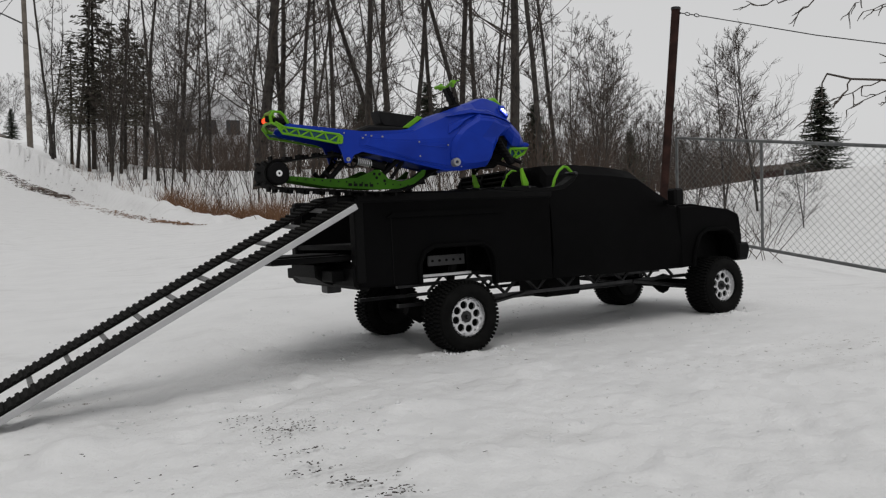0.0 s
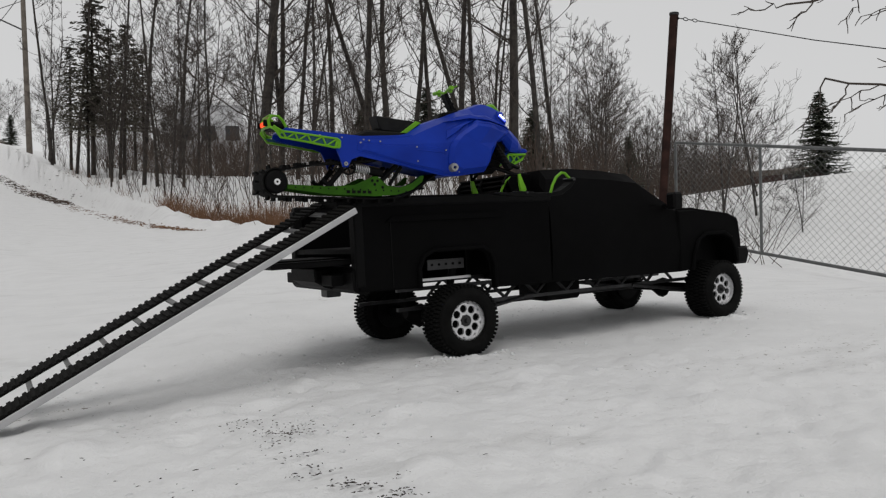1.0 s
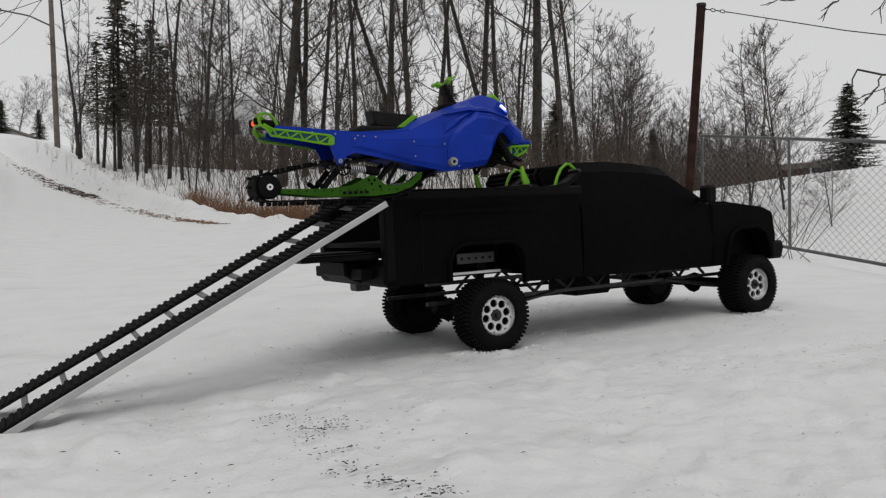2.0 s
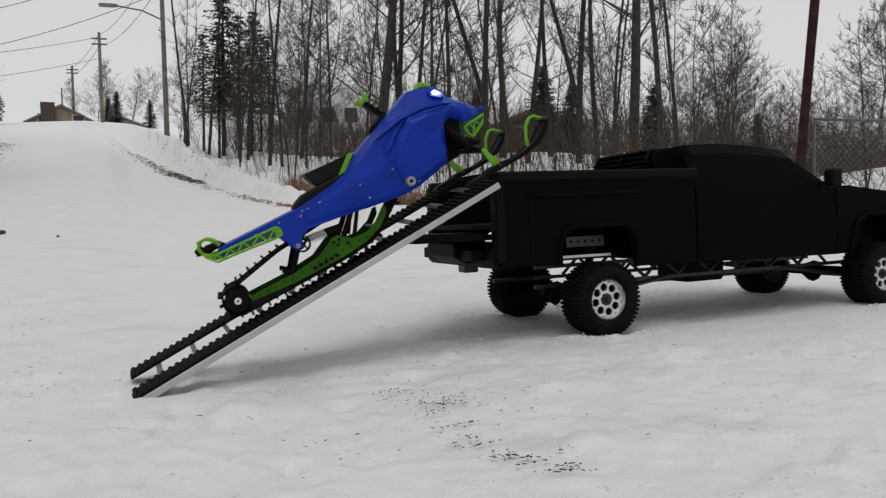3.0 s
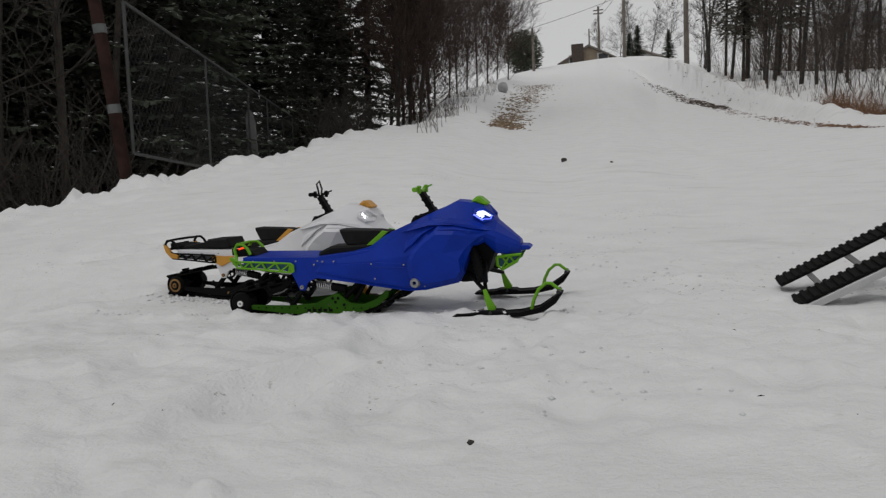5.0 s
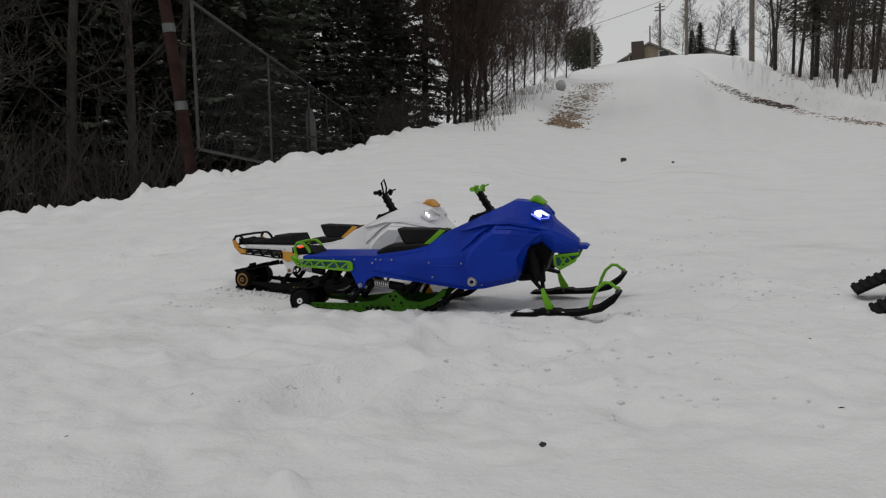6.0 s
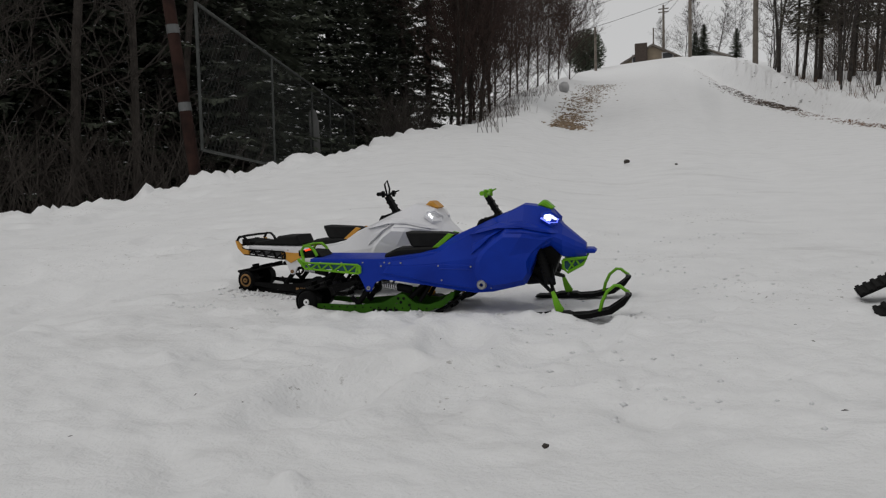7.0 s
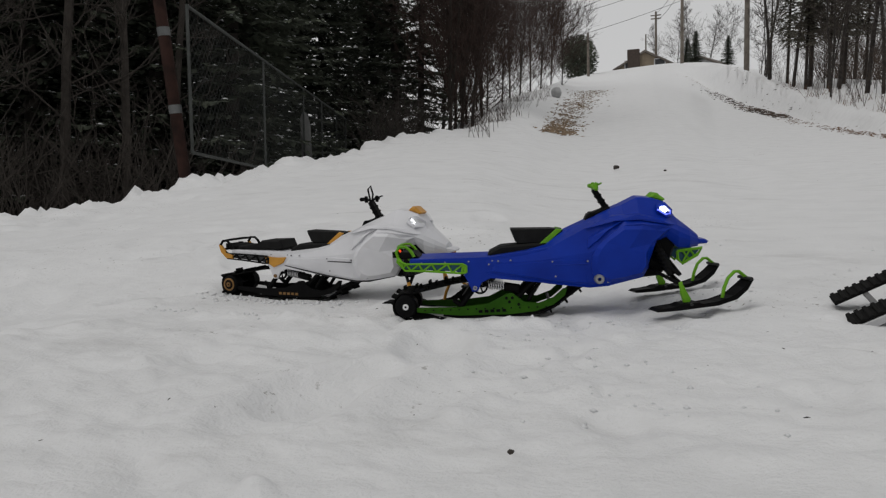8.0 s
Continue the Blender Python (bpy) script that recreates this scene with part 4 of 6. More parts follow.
        part("rack_backing", a, simple("dark_teal", (0.004, 0.05, 0.09), (0.008, 0.08, 0.12), 30, 0.5) if not white else DARKMETAL, s)
    a = bmesh.new()
    ye = W + 0.006 if white else 0.55 * (W + 0.006)
    tube(a, [(-0.283, -ye, 0.0670), (-0.285, -0.02, 0.0680), (-0.285, 0.02, 0.0680), (-0.283, ye, 0.0670)], 0.0025, 6)
    tube(a, [(-0.286, -ye, 0.049), (-0.289, 0, 0.049), (-0.286, ye, 0.049)], 0.0025, 6)
    part("grab_bar", a, accent if not white else BLACK, s, "", 40)
    a = bmesh.new()
    prism(a, [(-0.284, 0.046), (-0.286, 0.056), (-0.28, 0.059), (-0.262, 0.057), (-0.255, 0.048)], -0.024, 0.024, 0.003)
    part("rear_plate", a, BLACK, s)
    a = bmesh.new()
    box(a, -0.2915, -0.2865, -0.017, 0.017, 0.0510, 0.0600, 0.002)
    part("tail_lamp", a, TAIL if not white else BLACK, s, "glowing red tail lamp" if not white else "unlit dark tail lamp")
    for sg in (-1, 1):
        a = bmesh.new()
        box(a, -0.2945, -0.2835, sg * 0.0175, sg * 0.0205, 0.0495, 0.0605, 0.001)
        part("lamp_cheek", a, BLACK, s)
    # front suspension
    for sg in (-1, 1):
        a = bmesh.new()
        for p, q in (((0.075, 0.02, 0.012), (0.112, 0.062, -0.010)), ((0.100, 0.02, 0.010), (0.114, 0.062, -0.010)), ((0.080, 0.02, 0.030), (0.114, 0.060, 0.004)), ((0.104, 0.02, 0.028), (0.114, 0.060, 0.004))):
            tube(a, [(p[0], sg * p[1], p[2]), (q[0], sg * q[1], q[2])], 0.0030, 6)
        part("control_arm", a, BLACK, s, "", 40)
        a = bmesh.new()
        tube(a, [(0.086, sg * 0.026, 0.056), (0.106, sg * 0.050, 0.002)], 0.0065, 8)
        part("front_shock", a, BLACK, s, "", 40)
        a = bmesh.new()
        turns = [2 * math.pi * k / 8 for k in range(57)]
        tube(a, [(0.087 + 0.015 * q / turns[-1] + 0.0075 * math.cos(q), sg * (0.0275 + 0.017 * q / turns[-1]) + 0.0075 * math.sin(q), 0.052 - 0.04 * q / turns[-1]) for q in turns], 0.0011, 5)
        part("front_spring", a, BLACK, s, "", 60)
        a = bmesh.new()
        prism(a, [(0.110, -0.008), (0.1145, -0.006), (0.119, -0.022), (0.128, -0.036), (0.125, -0.043), (0.1165, -0.043), (0.113, -0.028)], sg * 0.062, sg * 0.0668, 0.0012)
        ski = new("ski")
        ski.parent = s
        part("spindle", a, accent, ski, "coloured spindle")
        a = bmesh.new()
        prof = [(0.066, -0.0480), (0.072, -0.0445), (0.10, -0.0450), (0.108, -0.0405), (0.135, -0.0405), (0.14, -0.0450), (0.163, -0.0435), (0.19, -0.0365), (0.207, -0.0240), (0.2185, -0.0105), (0.2225, -0.0125), (0.2125, -0.0285), (0.195, -0.0425), (0.165, -0.0495), (0.10, -0.0505), (0.070, -0.0500)]
        prism(a, prof, sg * 0.0525, sg * 0.0765, 0.0015)
        part("blade", a, BLACK, ski)
        a = bmesh.new()
        tube(a, [(0.178, sg * 0.0645, -0.040), (0.1815, sg * 0.0645, -0.024), (0.1885, sg * 0.0645, -0.008), (0.199, sg * 0.0645, 0.0015), (0.206, sg * 0.0645, 0.0010), (0.2185, sg * 0.0645, -0.0105)], 0.0026, 7)
        part("loop", a, loop_mat, ski, "", 40)
        a = bmesh.new()
        lathe_y(a, [(0.0001, sg * 0.078), (0.003, sg * 0.078), (0.003, sg * 0.05), (0.0001, sg * 0.05)], 0.2165, -0.0105, 10)
        part("bolt", a, DARKMETAL, ski)
        a = bmesh.new()
        lathe_y(a, [(0.0001, sg * 0.0785), (0.0022, sg * 0.0785), (0.0022, sg * 0.05), (0.0001, sg * 0.05)], 0.121, -0.0425, 10)
        part("bolt", a, DARKMETAL, ski)
    a = bmesh.new()
    prism(a, [(0.05, 0.0), (0.062, 0.058), (0.118, 0.060), (0.120, 0.040), (0.108, 0.008), (0.095, -0.004), (0.07, -0.006)], -0.025, 0.025, 0.003)
    part("front_bulkhead", a, BLACK, s)
    # skid: rails, wheels and belt turn together about the driver
    skid = new("skid")
    skid.parent = s
    path = oval_belt()
    a = bmesh.new()
    pts = along(path, 0.006)
    n = len(pts)
    TW = 0.0335
    rows = []
    for p, u in pts:
        nrm = Vector((u.z, 0, -u.x))
        rows.append([a.verts.new(p + Vector((0, y, 0)) + nrm * h) for y, h in ((-TW, 0.0), (TW, 0.0), (TW, 0.0022), (-TW, 0.0022))])
    for i in range(n):
        r0, r1 = rows[i], rows[(i + 1) % n]
        for k in range(4):
            a.faces.new((r0[k], r0[(k + 1) % 4], r1[(k + 1) % 4], r1[k]))
    part("belt", a, RUBBER, skid, "black rubber track")
    a = bmesh.new()
    for i, (p, u) in enumerate(along(path, 0.0125)):
        nrm = Vector((u.z, 0, -u.x))
        for y0, y1 in ((-TW, -0.012), (-0.009, 0.009), (0.012, TW)):
            if (i + (y0 == -0.009)) % 2:
                continue
            q = [p + nrm * h + u * k + Vector((0, y, 0)) for h in (0.0015, 0.0075) for k, y in ((-0.0015, y0), (0.0015, y0), (0.0015, y1), (-0.0015, y1))]
            hexa(a, q)
    tagged(part("tread", a, RUBBER, skid, "rows of moulded paddle lugs"), kind="stuff")
    for sg in (-1, 1):
        a = bmesh.new()
        prof = [(-0.262, -0.0305), (-0.20, -0.0325), (-0.158, -0.0300), (-0.130, -0.0165), (-0.122, -0.0160), (-0.106, -0.0300), (-0.085, -0.0325), (-0.064, -0.0255), (-0.050, -0.0130), (-0.044, -0.0130), (-0.047, -0.0225), (-0.064, -0.0350), (-0.09, -0.0430), (-0.125, -0.0455), (-0.20, -0.0440), (-0.262, -0.0370)]
        prism(a, prof, sg * 0.0305, sg * 0.0345, 0.0006)
        rail = part("rail", a, rail_mat, skid)
        a = bmesh.new()
        for k in range(15):
            bx = -0.25 + 0.0125 * k
            lathe_y(a, [(0.0001, sg * 0.0350), (0.0012, sg * 0.0350), (0.0012, sg * 0.032), (0.0001, sg * 0.032)], bx, -0.0345 - 0.0002 * k, 8)
        for bx, bz in ((-0.131, -0.0225), (-0.1225, -0.0225), (-0.127, -0.028), (-0.114, -0.032)):
            lathe_y(a, [(0.0001, sg * 0.0351), (0.0022, sg * 0.0351), (0.0022, sg * 0.032), (0.0001, sg * 0.032)], bx, bz, 8)
        part("rail_holes", a, BLACK, rail)
        a = bmesh.new()
        for k in range(5):
            box(a, -0.172 + 0.0085 * k, -0.1665 + 0.0085 * k, sg * 0.0345, sg * 0.0351, -0.0415, -0.0375)
        part("rail_mark", a, BLACK if not white else BRONZE, rail)
        a = bmesh.new()
        lathe_y(a, [(0.004, sg * 0.0385), (0.0140, sg * 0.0375), (0.0165, sg * 0.034), (0.0165, sg * 0.018), (0.004, sg * 0.017)], -0.2775, -0.0276, 28)
        wheel_ob = part("rear_wheel", a, BLACK, skid, "", 30)
        a = bmesh.new()
        lathe_y(a, [(0.0018, sg * 0.0405), (0.0042, sg * 0.0405), (0.0046, sg * 0.037), (0.0018, sg * 0.037)], -0.2775, -0.0276, 18)
        part("wheel_bearing", a, wheel_mat, wheel_ob, "", 30)
        if white:
            a = bmesh.new()
            lathe_y(a, [(0.0085, sg * 0.0392), (0.0115, sg * 0.0388), (0.0115, sg * 0.036), (0.0085, sg * 0.036)], -0.2775, -0.0276, 24)
            part("wheel_ring", a, BRONZE, wheel_ob, "", 30)
        a = bmesh.new()
        for bx, bz, br in ((-0.168, -0.004, 0.0115),):
            lathe_y(a, [(br - 0.0024, sg * 0.0335), (br, sg * 0.0335), (br, sg * 0.029), (br - 0.0024, sg * 0.029)], bx, bz, 24)
            for k in range(5):
                c, q = math.cos(k * 1.2566), math.sin(k * 1.2566)
                tube(a, [(bx, sg * 0.031, bz), (bx + c * br * 0.9, sg * 0.031, bz + q * br * 0.9)], 0.0013, 5)
        part("idler_wheel", a, BLACK, skid, "", 30)
        a = bmesh.new()
        tube(a, [(-0.200, sg * 0.026, -0.034), (-0.176, sg * 0.026, -0.006)], 0.0042, 7)
        tube(a, [(-0.208, sg * 0.026, -0.022), (-0.194, sg * 0.026, -0.034)], 0.0036, 7)
        part("rear_arm", a, BLACK, skid, "", 40)
        a = bmesh.new()
        tube(a, [(-0.120, sg * 0.026, -0.028), (-0.088, sg * 0.026, 0.002)], 0.0040, 7)
        tube(a, [(-0.100, sg * 0.026, -0.028), (-0.080, sg * 0.026, 0.000)], 0.0030, 7)
        part("front_arm", a, BLACK, skid, "", 40)
    a = bmesh.new()
    tube(a, [(-0.162, -0.026, -0.003), (-0.118, -0.026, -0.010)], 0.0026, 8)
    tube(a, [(-0.134, -0.026, -0.007), (-0.112, -0.026, -0.011)], 0.0062, 8)
    part("rear_shock", a, BLACK, skid, "", 40)
    a = bmesh.new()
    pts = []
    for k in range(60):
        f = k / 59
        ang = f * 2 * math.pi * 8
        pts.append((-0.160 + 0.027 * f, -0.026 + 0.0058 * math.cos(ang), -0.003 - 0.004 * f + 0.0058 * math.sin(ang)))
    tube(a, pts, 0.0009, 5)
    part("shock_spring", a, ALU, skid, "bare steel coil spring", 60)
    for x, z in ((-0.2775, -0.0276), (-0.168, -0.004), (-0.07, -0.03)):
        a = bmesh.new()
        tube(a, [(x, -0.028, z), (x, 0.028, z)], 0.0024, 8)
        part("cross_shaft", a, DARKMETAL, skid, "", 40)
    # proportions: a shorter tunnel, a wide stance and flat skis
    shell = ("hood", "side_panel", "cowl_ridge", "shoulder_facet", "flank_plate", "drive_bolt", "screw", "panel_edge", "panel_seam", "nose_lip", "bumper_frame", "bumper_backing", "headlight", "bulb", "accent_led",
             "headlight_bezel", "windshield", "dash", "dash_knob", "riser", "bar", "grip", "lever", "mountain_strap", "base_cushion", "bolster", "seat_trim")
    front = ("control_arm", "front_shock", "front_spring", "front_bulkhead")
    skis = []
    for o in s.children_recursive:
        if o.type != "MESH":
            continue
        kind = o.name.split(".")[0]
        m = o.matrix_basis.copy()
        steered = o.parent is not None and o.parent.name.split(".")[0] == "ski"
        for v in o.data.vertices:
            c = m @ v.co
            if steered or kind in front:
                sg = 1 if c.y > 0 else -1
                y = c.y + sg * 0.0147 * (1.0 if steered else max(0.0, min(1.0, (abs(c.y) - 0.02) / 0.042)))
                x = 0.0575 + (c.x - 0.066) * 0.909
                z = c.z * (0.80 if c.z < 0 else 0.90)
                if steered:
                    x, y = x - SPINDLE, y - sg * 0.0792
                v.co = (x, y, z)
            elif kind in shell:
                v.co = c
            else:
                low = 0.83 + 0.095 * max(0.0, min(1.0, (c.x + 0.15) / 0.05))
                v.co = (c.x * (0.967 if c.x < 0 else 0.95), c.y, c.z * low if c.z > 0 else c.z)
        o.matrix_basis = Matrix()
    for o in s.children:
        if o.name.split(".")[0] == "ski":
            sg = -1 if len(skis) == 0 else 1
            o.matrix_basis = pose(SPINDLE, sg * 0.0792, 0)
            skis.append(o)
    return s, skid, skis


SPINDLE = 0.105
BLUE_SLED, BLUE_SKID, BLUE_SKIS = snowmobile("blue model snowmobile with lime green rack, skis and rails", BLUE, GREEN, DGREEN, simple("white_cap", (0.7, 0.7, 0.7), (0.8, 0.8, 0.8), 40, 0.5), GREEN)
WHITE_SLED, WHITE_SKID, WHITE_SKIS = snowmobile("white model snowmobile with orange trim, parked in soft snow", WHITE, ORANGE, BLACK, BRONZE, ORANGE, True)
WHITE_SLED.matrix_basis = pose(-0.3031, 2.7534, 0.0323, -0.1, 0.9, 0.4)
WHITE_SKID.matrix_basis = pose(0, 0, 0, 0, 1.1, 0)

# seconds, driver's x and z, middle y, nose-up degrees, skid droop, yaw, roll, steer
RUN = [(0, 1.0570, 0.3044, 2.5988, -3.7, 0.5, -3.9, 2.8, 0.0),
       (0.8, 1.0579, 0.3035, 2.5997, -4.1, 1.3, -4.1, 2.5, 0.0),
       (1, 1.0551, 0.3023, 2.6000, -4.3, 1.9, -4.2, 2.4, 0.0),
       (1.2, 1.0483, 0.3020, 2.6002, -4.2, 2.2, -4.3, 2.4, 0.0),
       (2.3, 0.9785, 0.2998, 2.6016, -2.5, 3.7, -4.6, 2.0, 0.0),
       (2.5, 0.9557, 0.2975, 2.6018, -1.0, 3.8, -4.6, 2.0, 0.0),
       (2.7, 0.8969, 0.2812, 2.5952, 7.6, 4.2, -4.9, 1.5, 0.0),
       (2.9, 0.8051, 0.2688, 2.5866, 22.0, 2.7, -5.2, 1.1, 0.0),
       (3, 0.7527, 0.2476, 2.5843, 25.9, 0.6, -5.3, 0.9, 0.0),
       (3.1, 0.6941, 0.2101, 2.5860, 26.5, -1.5, -4.3, 0.9, 0.0),
       (3.3, 0.5721, 0.1580, 2.5874, 22.4, 1.4, -2.3, 1.0, 0.0),
       (3.5, 0.4680, 0.1160, 2.5919, 16.4, -1.5, -0.3, 1.0, 0.0),
       (3.7, 0.3387, 0.0711, 2.5978, 7.8, -2.7, 0.4, 1.1, 0.0),
       (3.9, 0.2424, 0.0482, 2.6067, 0.3, -1.9, 1.1, 1.2, 0.0),
       (4.2, 0.1407, 0.0372, 2.6183, -3.0, 2.2, 2.2, 1.2, 0.0),
       (4.5, 0.0274, 0.0283, 2.6214, 0.2, -2.5, 3.3, 1.1, 0.0),
       (4.75, -0.0365, 0.0310, 2.6162, -0.3, -0.9, 3.7, 1.0, 0.0),
       (5, -0.0783, 0.0326, 2.6139, -0.8, 0.1, 4.1, 1.0, 0.0),
       (5.2, -0.0885, 0.0331, 2.6139, -0.5, 0.2, 4.3, 1.0, 0.0),
       (6.5, -0.0878, 0.0339, 2.6131, -0.1, -0.0, 5.8, 0.7, 0.0),
       (7, -0.0852, 0.0293, 2.6256, -0.3, -0.5, 7.4, 0.4, 0.0),
       (7.2, -0.0666, 0.0302, 2.6279, 0.0, -1.1, 8.1, 0.2, -1.0),
       (7.5, -0.0196, 0.0326, 2.6362, 0.7, -2.0, 9.1, 0.0, -4.0),
       (8, 0.0890, 0.0396, 2.6696, 1.2, -0.1, 15.8, 0.4, 17.0)]


def motions():
    walk(BLUE_SLED, [(t, pose(x, y, z, roll, -p, yaw)) for t, x, z, y, p, k, yaw, roll, steer in RUN])
    walk(BLUE_SKID, [(t, pose(0, 0, 0, 0, -k, 0)) for t, x, z, y, p, k, yaw, roll, steer in RUN])
    for ski, sg in zip(BLUE_SKIS, (-1, 1)):
        walk(ski, [(t, pose(SPINDLE, sg * 0.0792, 0, 0, 0, steer)) for t, x, z, y, p, k, yaw, roll, steer in RUN])


# ---- trees, brush and what stands round the yard ----
PLUMB = Vector((0.045, 0.0, 1.0)).normalized()
UPRIGHT = Vector((0, 0, 1)).rotation_difference(PLUMB).to_matrix().to_4x4()

BARK = simple("grey_bark", (0.012, 0.010, 0.009), (0.064, 0.055, 0.048), 11, 0.9, 0, 0.6, 0.02)
REDTWIG = simple("reddish_twig", (0.022, 0.014, 0.011), (0.060, 0.036, 0.029), 5, 0.9, 0, 0.2, 0.01)
TWIG = simple("twig_bark", (0.026, 0.021, 0.018), (0.075, 0.060, 0.050), 5, 0.9, 0, 0.2, 0.01)
BRUSHM = simple("brush_bark", (0.032, 0.023, 0.018), (0.085, 0.060, 0.045), 3, 0.9, 0, 0.2, 0.01)
DRYGRASS = simple("dry_grass", (0.10, 0.048, 0.024), (0.20, 0.108, 0.056), 3, 0.9, 0, 0.2, 0.01)
STRAW = simple("straw", (0.15, 0.100, 0.062), (0.31, 0.23, 0.15), 6, 0.9, 0, 0.2, 0.01)
NEEDLE = simple("needles", (0.040, 0.048, 0.034), (0.108, 0.122, 0.086), 4, 0.85, 0, 0.2, 0.01)
PINE = simple("pine_needles", (0.058, 0.054, 0.040), (0.122, 0.112, 0.084), 4, 0.85, 0, 0.2, 0.01)
DARKBARK = simple("dark_bark", (0.021, 0.017, 0.014), (0.053, 0.044, 0.037), 8, 0.9, 0, 0.6, 0.02)
RUST = simple("rusty_steel", (0.014, 0.008, 0.007), (0.040, 0.020, 0.016), 9, 0.8, 0, 0.4, 0.003, spec=0.1)
GALV = simple("galvanised_steel", (0.09, 0.094, 0.094), (0.15, 0.154, 0.154), 14, 0.55, 0.5, 0.2, 0.001)
POLEWOOD = simple("pole_wood", (0.10, 0.085, 0.07), (0.19, 0.165, 0.14), 3, 0.85, 0, 0.5, 0.02)
CABLE = simple("cable", (0.03, 0.03, 0.03), (0.05, 0.05, 0.05), 5, 0.6, 0, 0)


def raw_part(name, verts, faces, mat, parent, kind="", label=""):
    me = bpy.data.meshes.new(name)
    me.from_pydata(verts, [], faces)
    me.materials.append(mat)
    ob = new(name, me)
    ob.parent = parent
    return tagged(ob, label, kind=kind)


def limb(V, F, pts, rad, sides):
    """Adds a tapered tube to vertex and face lists."""
    ref = None
    base = len(V)
    for i, p in enumerate(pts):
        d = (pts[min(i + 1, len(pts) - 1)] - pts[max(i - 1, 0)])
        d = d.normalized() if d.length > 1e-9 else Vector((0, 0, 1))
        if ref is None:
            ref = d.orthogonal().normalized()
        ref = ref - d * ref.dot(d)
        ref = ref.normalized() if ref.length > 1e-6 else d.orthogonal().normalized()
        q = d.cross(ref)
        for k in range(sides):
            a = 2 * math.pi * k / sides
            V.append(tuple(p + rad[i] * (math.cos(a) * ref + math.sin(a) * q)))
    for i in range(len(pts) - 1):
        for k in range(sides):
            a, b = base + i * sides + k, base + i * sides + (k + 1) % sides
            F.append((a, b, b + sides, a + sides))


def bare_tree(seed, height, radius, first=0.3, spread=0.5, count=26, fork=False, dark=False, steep=0.0):
    """A leafless tree: wavering trunk, limbs, branches and twigs."""
    rnd = random.Random(seed)
    t = thing("bare_tree", "leafless grey-brown deciduous tree in winter", "tree", "bare trees")
    V, F, V2, F2 = [], [], [], []

    def grow(p, d, length, r, level, V, F):
        n = (10, 7, 5)[level]
        pts, rad = [p.copy()], [r]
        step = length / n
        bend = Vector((rnd.uniform(-1, 1), rnd.uniform(-1, 1), rnd.uniform(-0.3, 0.8))) * (0.02, 0.10, 0.13)[level]
        w = (0.05, 0.17, 0.26)[level]
        for i in range(n):
            if level == 0 and i == n // 2:
                bend = -bend
            up = (0.05, 0.07, 0.03)[level]
            d = (d + bend + Vector((rnd.uniform(-w, w), rnd.uniform(-w, w), rnd.uniform(-w, w) * 0.8 + up))).normalized()
            p = p + d * step * rnd.uniform(0.8, 1.2)
            pts.append(p.copy())
            rad.append(r * (1 - (i + 1) / n * (0.84 if level == 0 else 0.72)))
        limb(V, F, pts, rad, 7 if level == 0 else 4 if level == 1 else 3)
        return pts, rad

    def aside(d, k):
        return (d * rnd.uniform(0.6, 1.0) + Vector((rnd.uniform(-k, k), rnd.uniform(-k, k), rnd.uniform(-0.5 * k, k)))).normalized()

    trunks = [(Vector((0, 0, -0.3)), Vector((rnd.uniform(-.04, .04), 0, 1)).normalized(), height, radius)]
    if fork:
        trunks.append((Vector((0, 0, height * 0.10)), Vector((rnd.uniform(-.28, .28), rnd.uniform(-.28, .28), 1)).normalized(), height * 0.85, radius * 0.75))
    for p0, d0, h0, r0 in trunks:
        pts, rad = grow(p0, d0, h0, r0, 0, V, F)
        for k in range(count):
            f = first + (0.98 - first) * (k + rnd.random()) / count
            q = f * (len(pts) - 1)
            i = min(int(q), len(pts) - 2)
            w = q - i
            p = pts[i].lerp(pts[i + 1], w)
            r = (rad[i] * (1 - w) + rad[i + 1] * w)
            a = rnd.uniform(0, 2 * math.pi)
            up = rnd.uniform(0.15, 0.85) + steep
            d = Vector((math.cos(a), math.sin(a), up)).normalized()
            ln = height * spread * (1.08 - f) * rnd.uniform(0.35, 1.0) + 0.2
            b, br = grow(p, d, ln, max(0.0075, r * rnd.uniform(0.15, 0.30)), 1, V2, F2)
            for j in range(rnd.randint(4, 7)):
                g = rnd.uniform(0.18, 1.0) * (len(b) - 1)
                ii = min(int(g), len(b) - 2)
                pp = b[ii].lerp(b[ii + 1], g - ii)
                along_b = (b[ii + 1] - b[ii]).normalized()
                c, cr = grow(pp, aside(along_b, 0.8), ln * rnd.uniform(0.2, 0.5), max(0.0052, br[ii] * 0.5), 2, V2, F2)
                for _ in range(rnd.randint(2, 5)):
                    i2 = rnd.randint(1, len(c) - 2)
                    d2 = aside((c[i2 + 1] - c[i2]).normalized(), 0.9)
                    p2 = c[i2]
                    q2 = p2 + d2 * ln * rnd.uniform(0.05, 0.12)
                    limb(V2, F2, [p2, q2, q2 + aside(d2, 0.6) * ln * rnd.uniform(0.05, 0.14)], [0.0050, 0.0042, 0.0026], 3)
    raw_part("trunk", V, F, DARKBARK if dark else BARK, t)
    raw_part("crown", V2, F2, dark if dark else TWIG, t, label="fine bare branches")
    return t


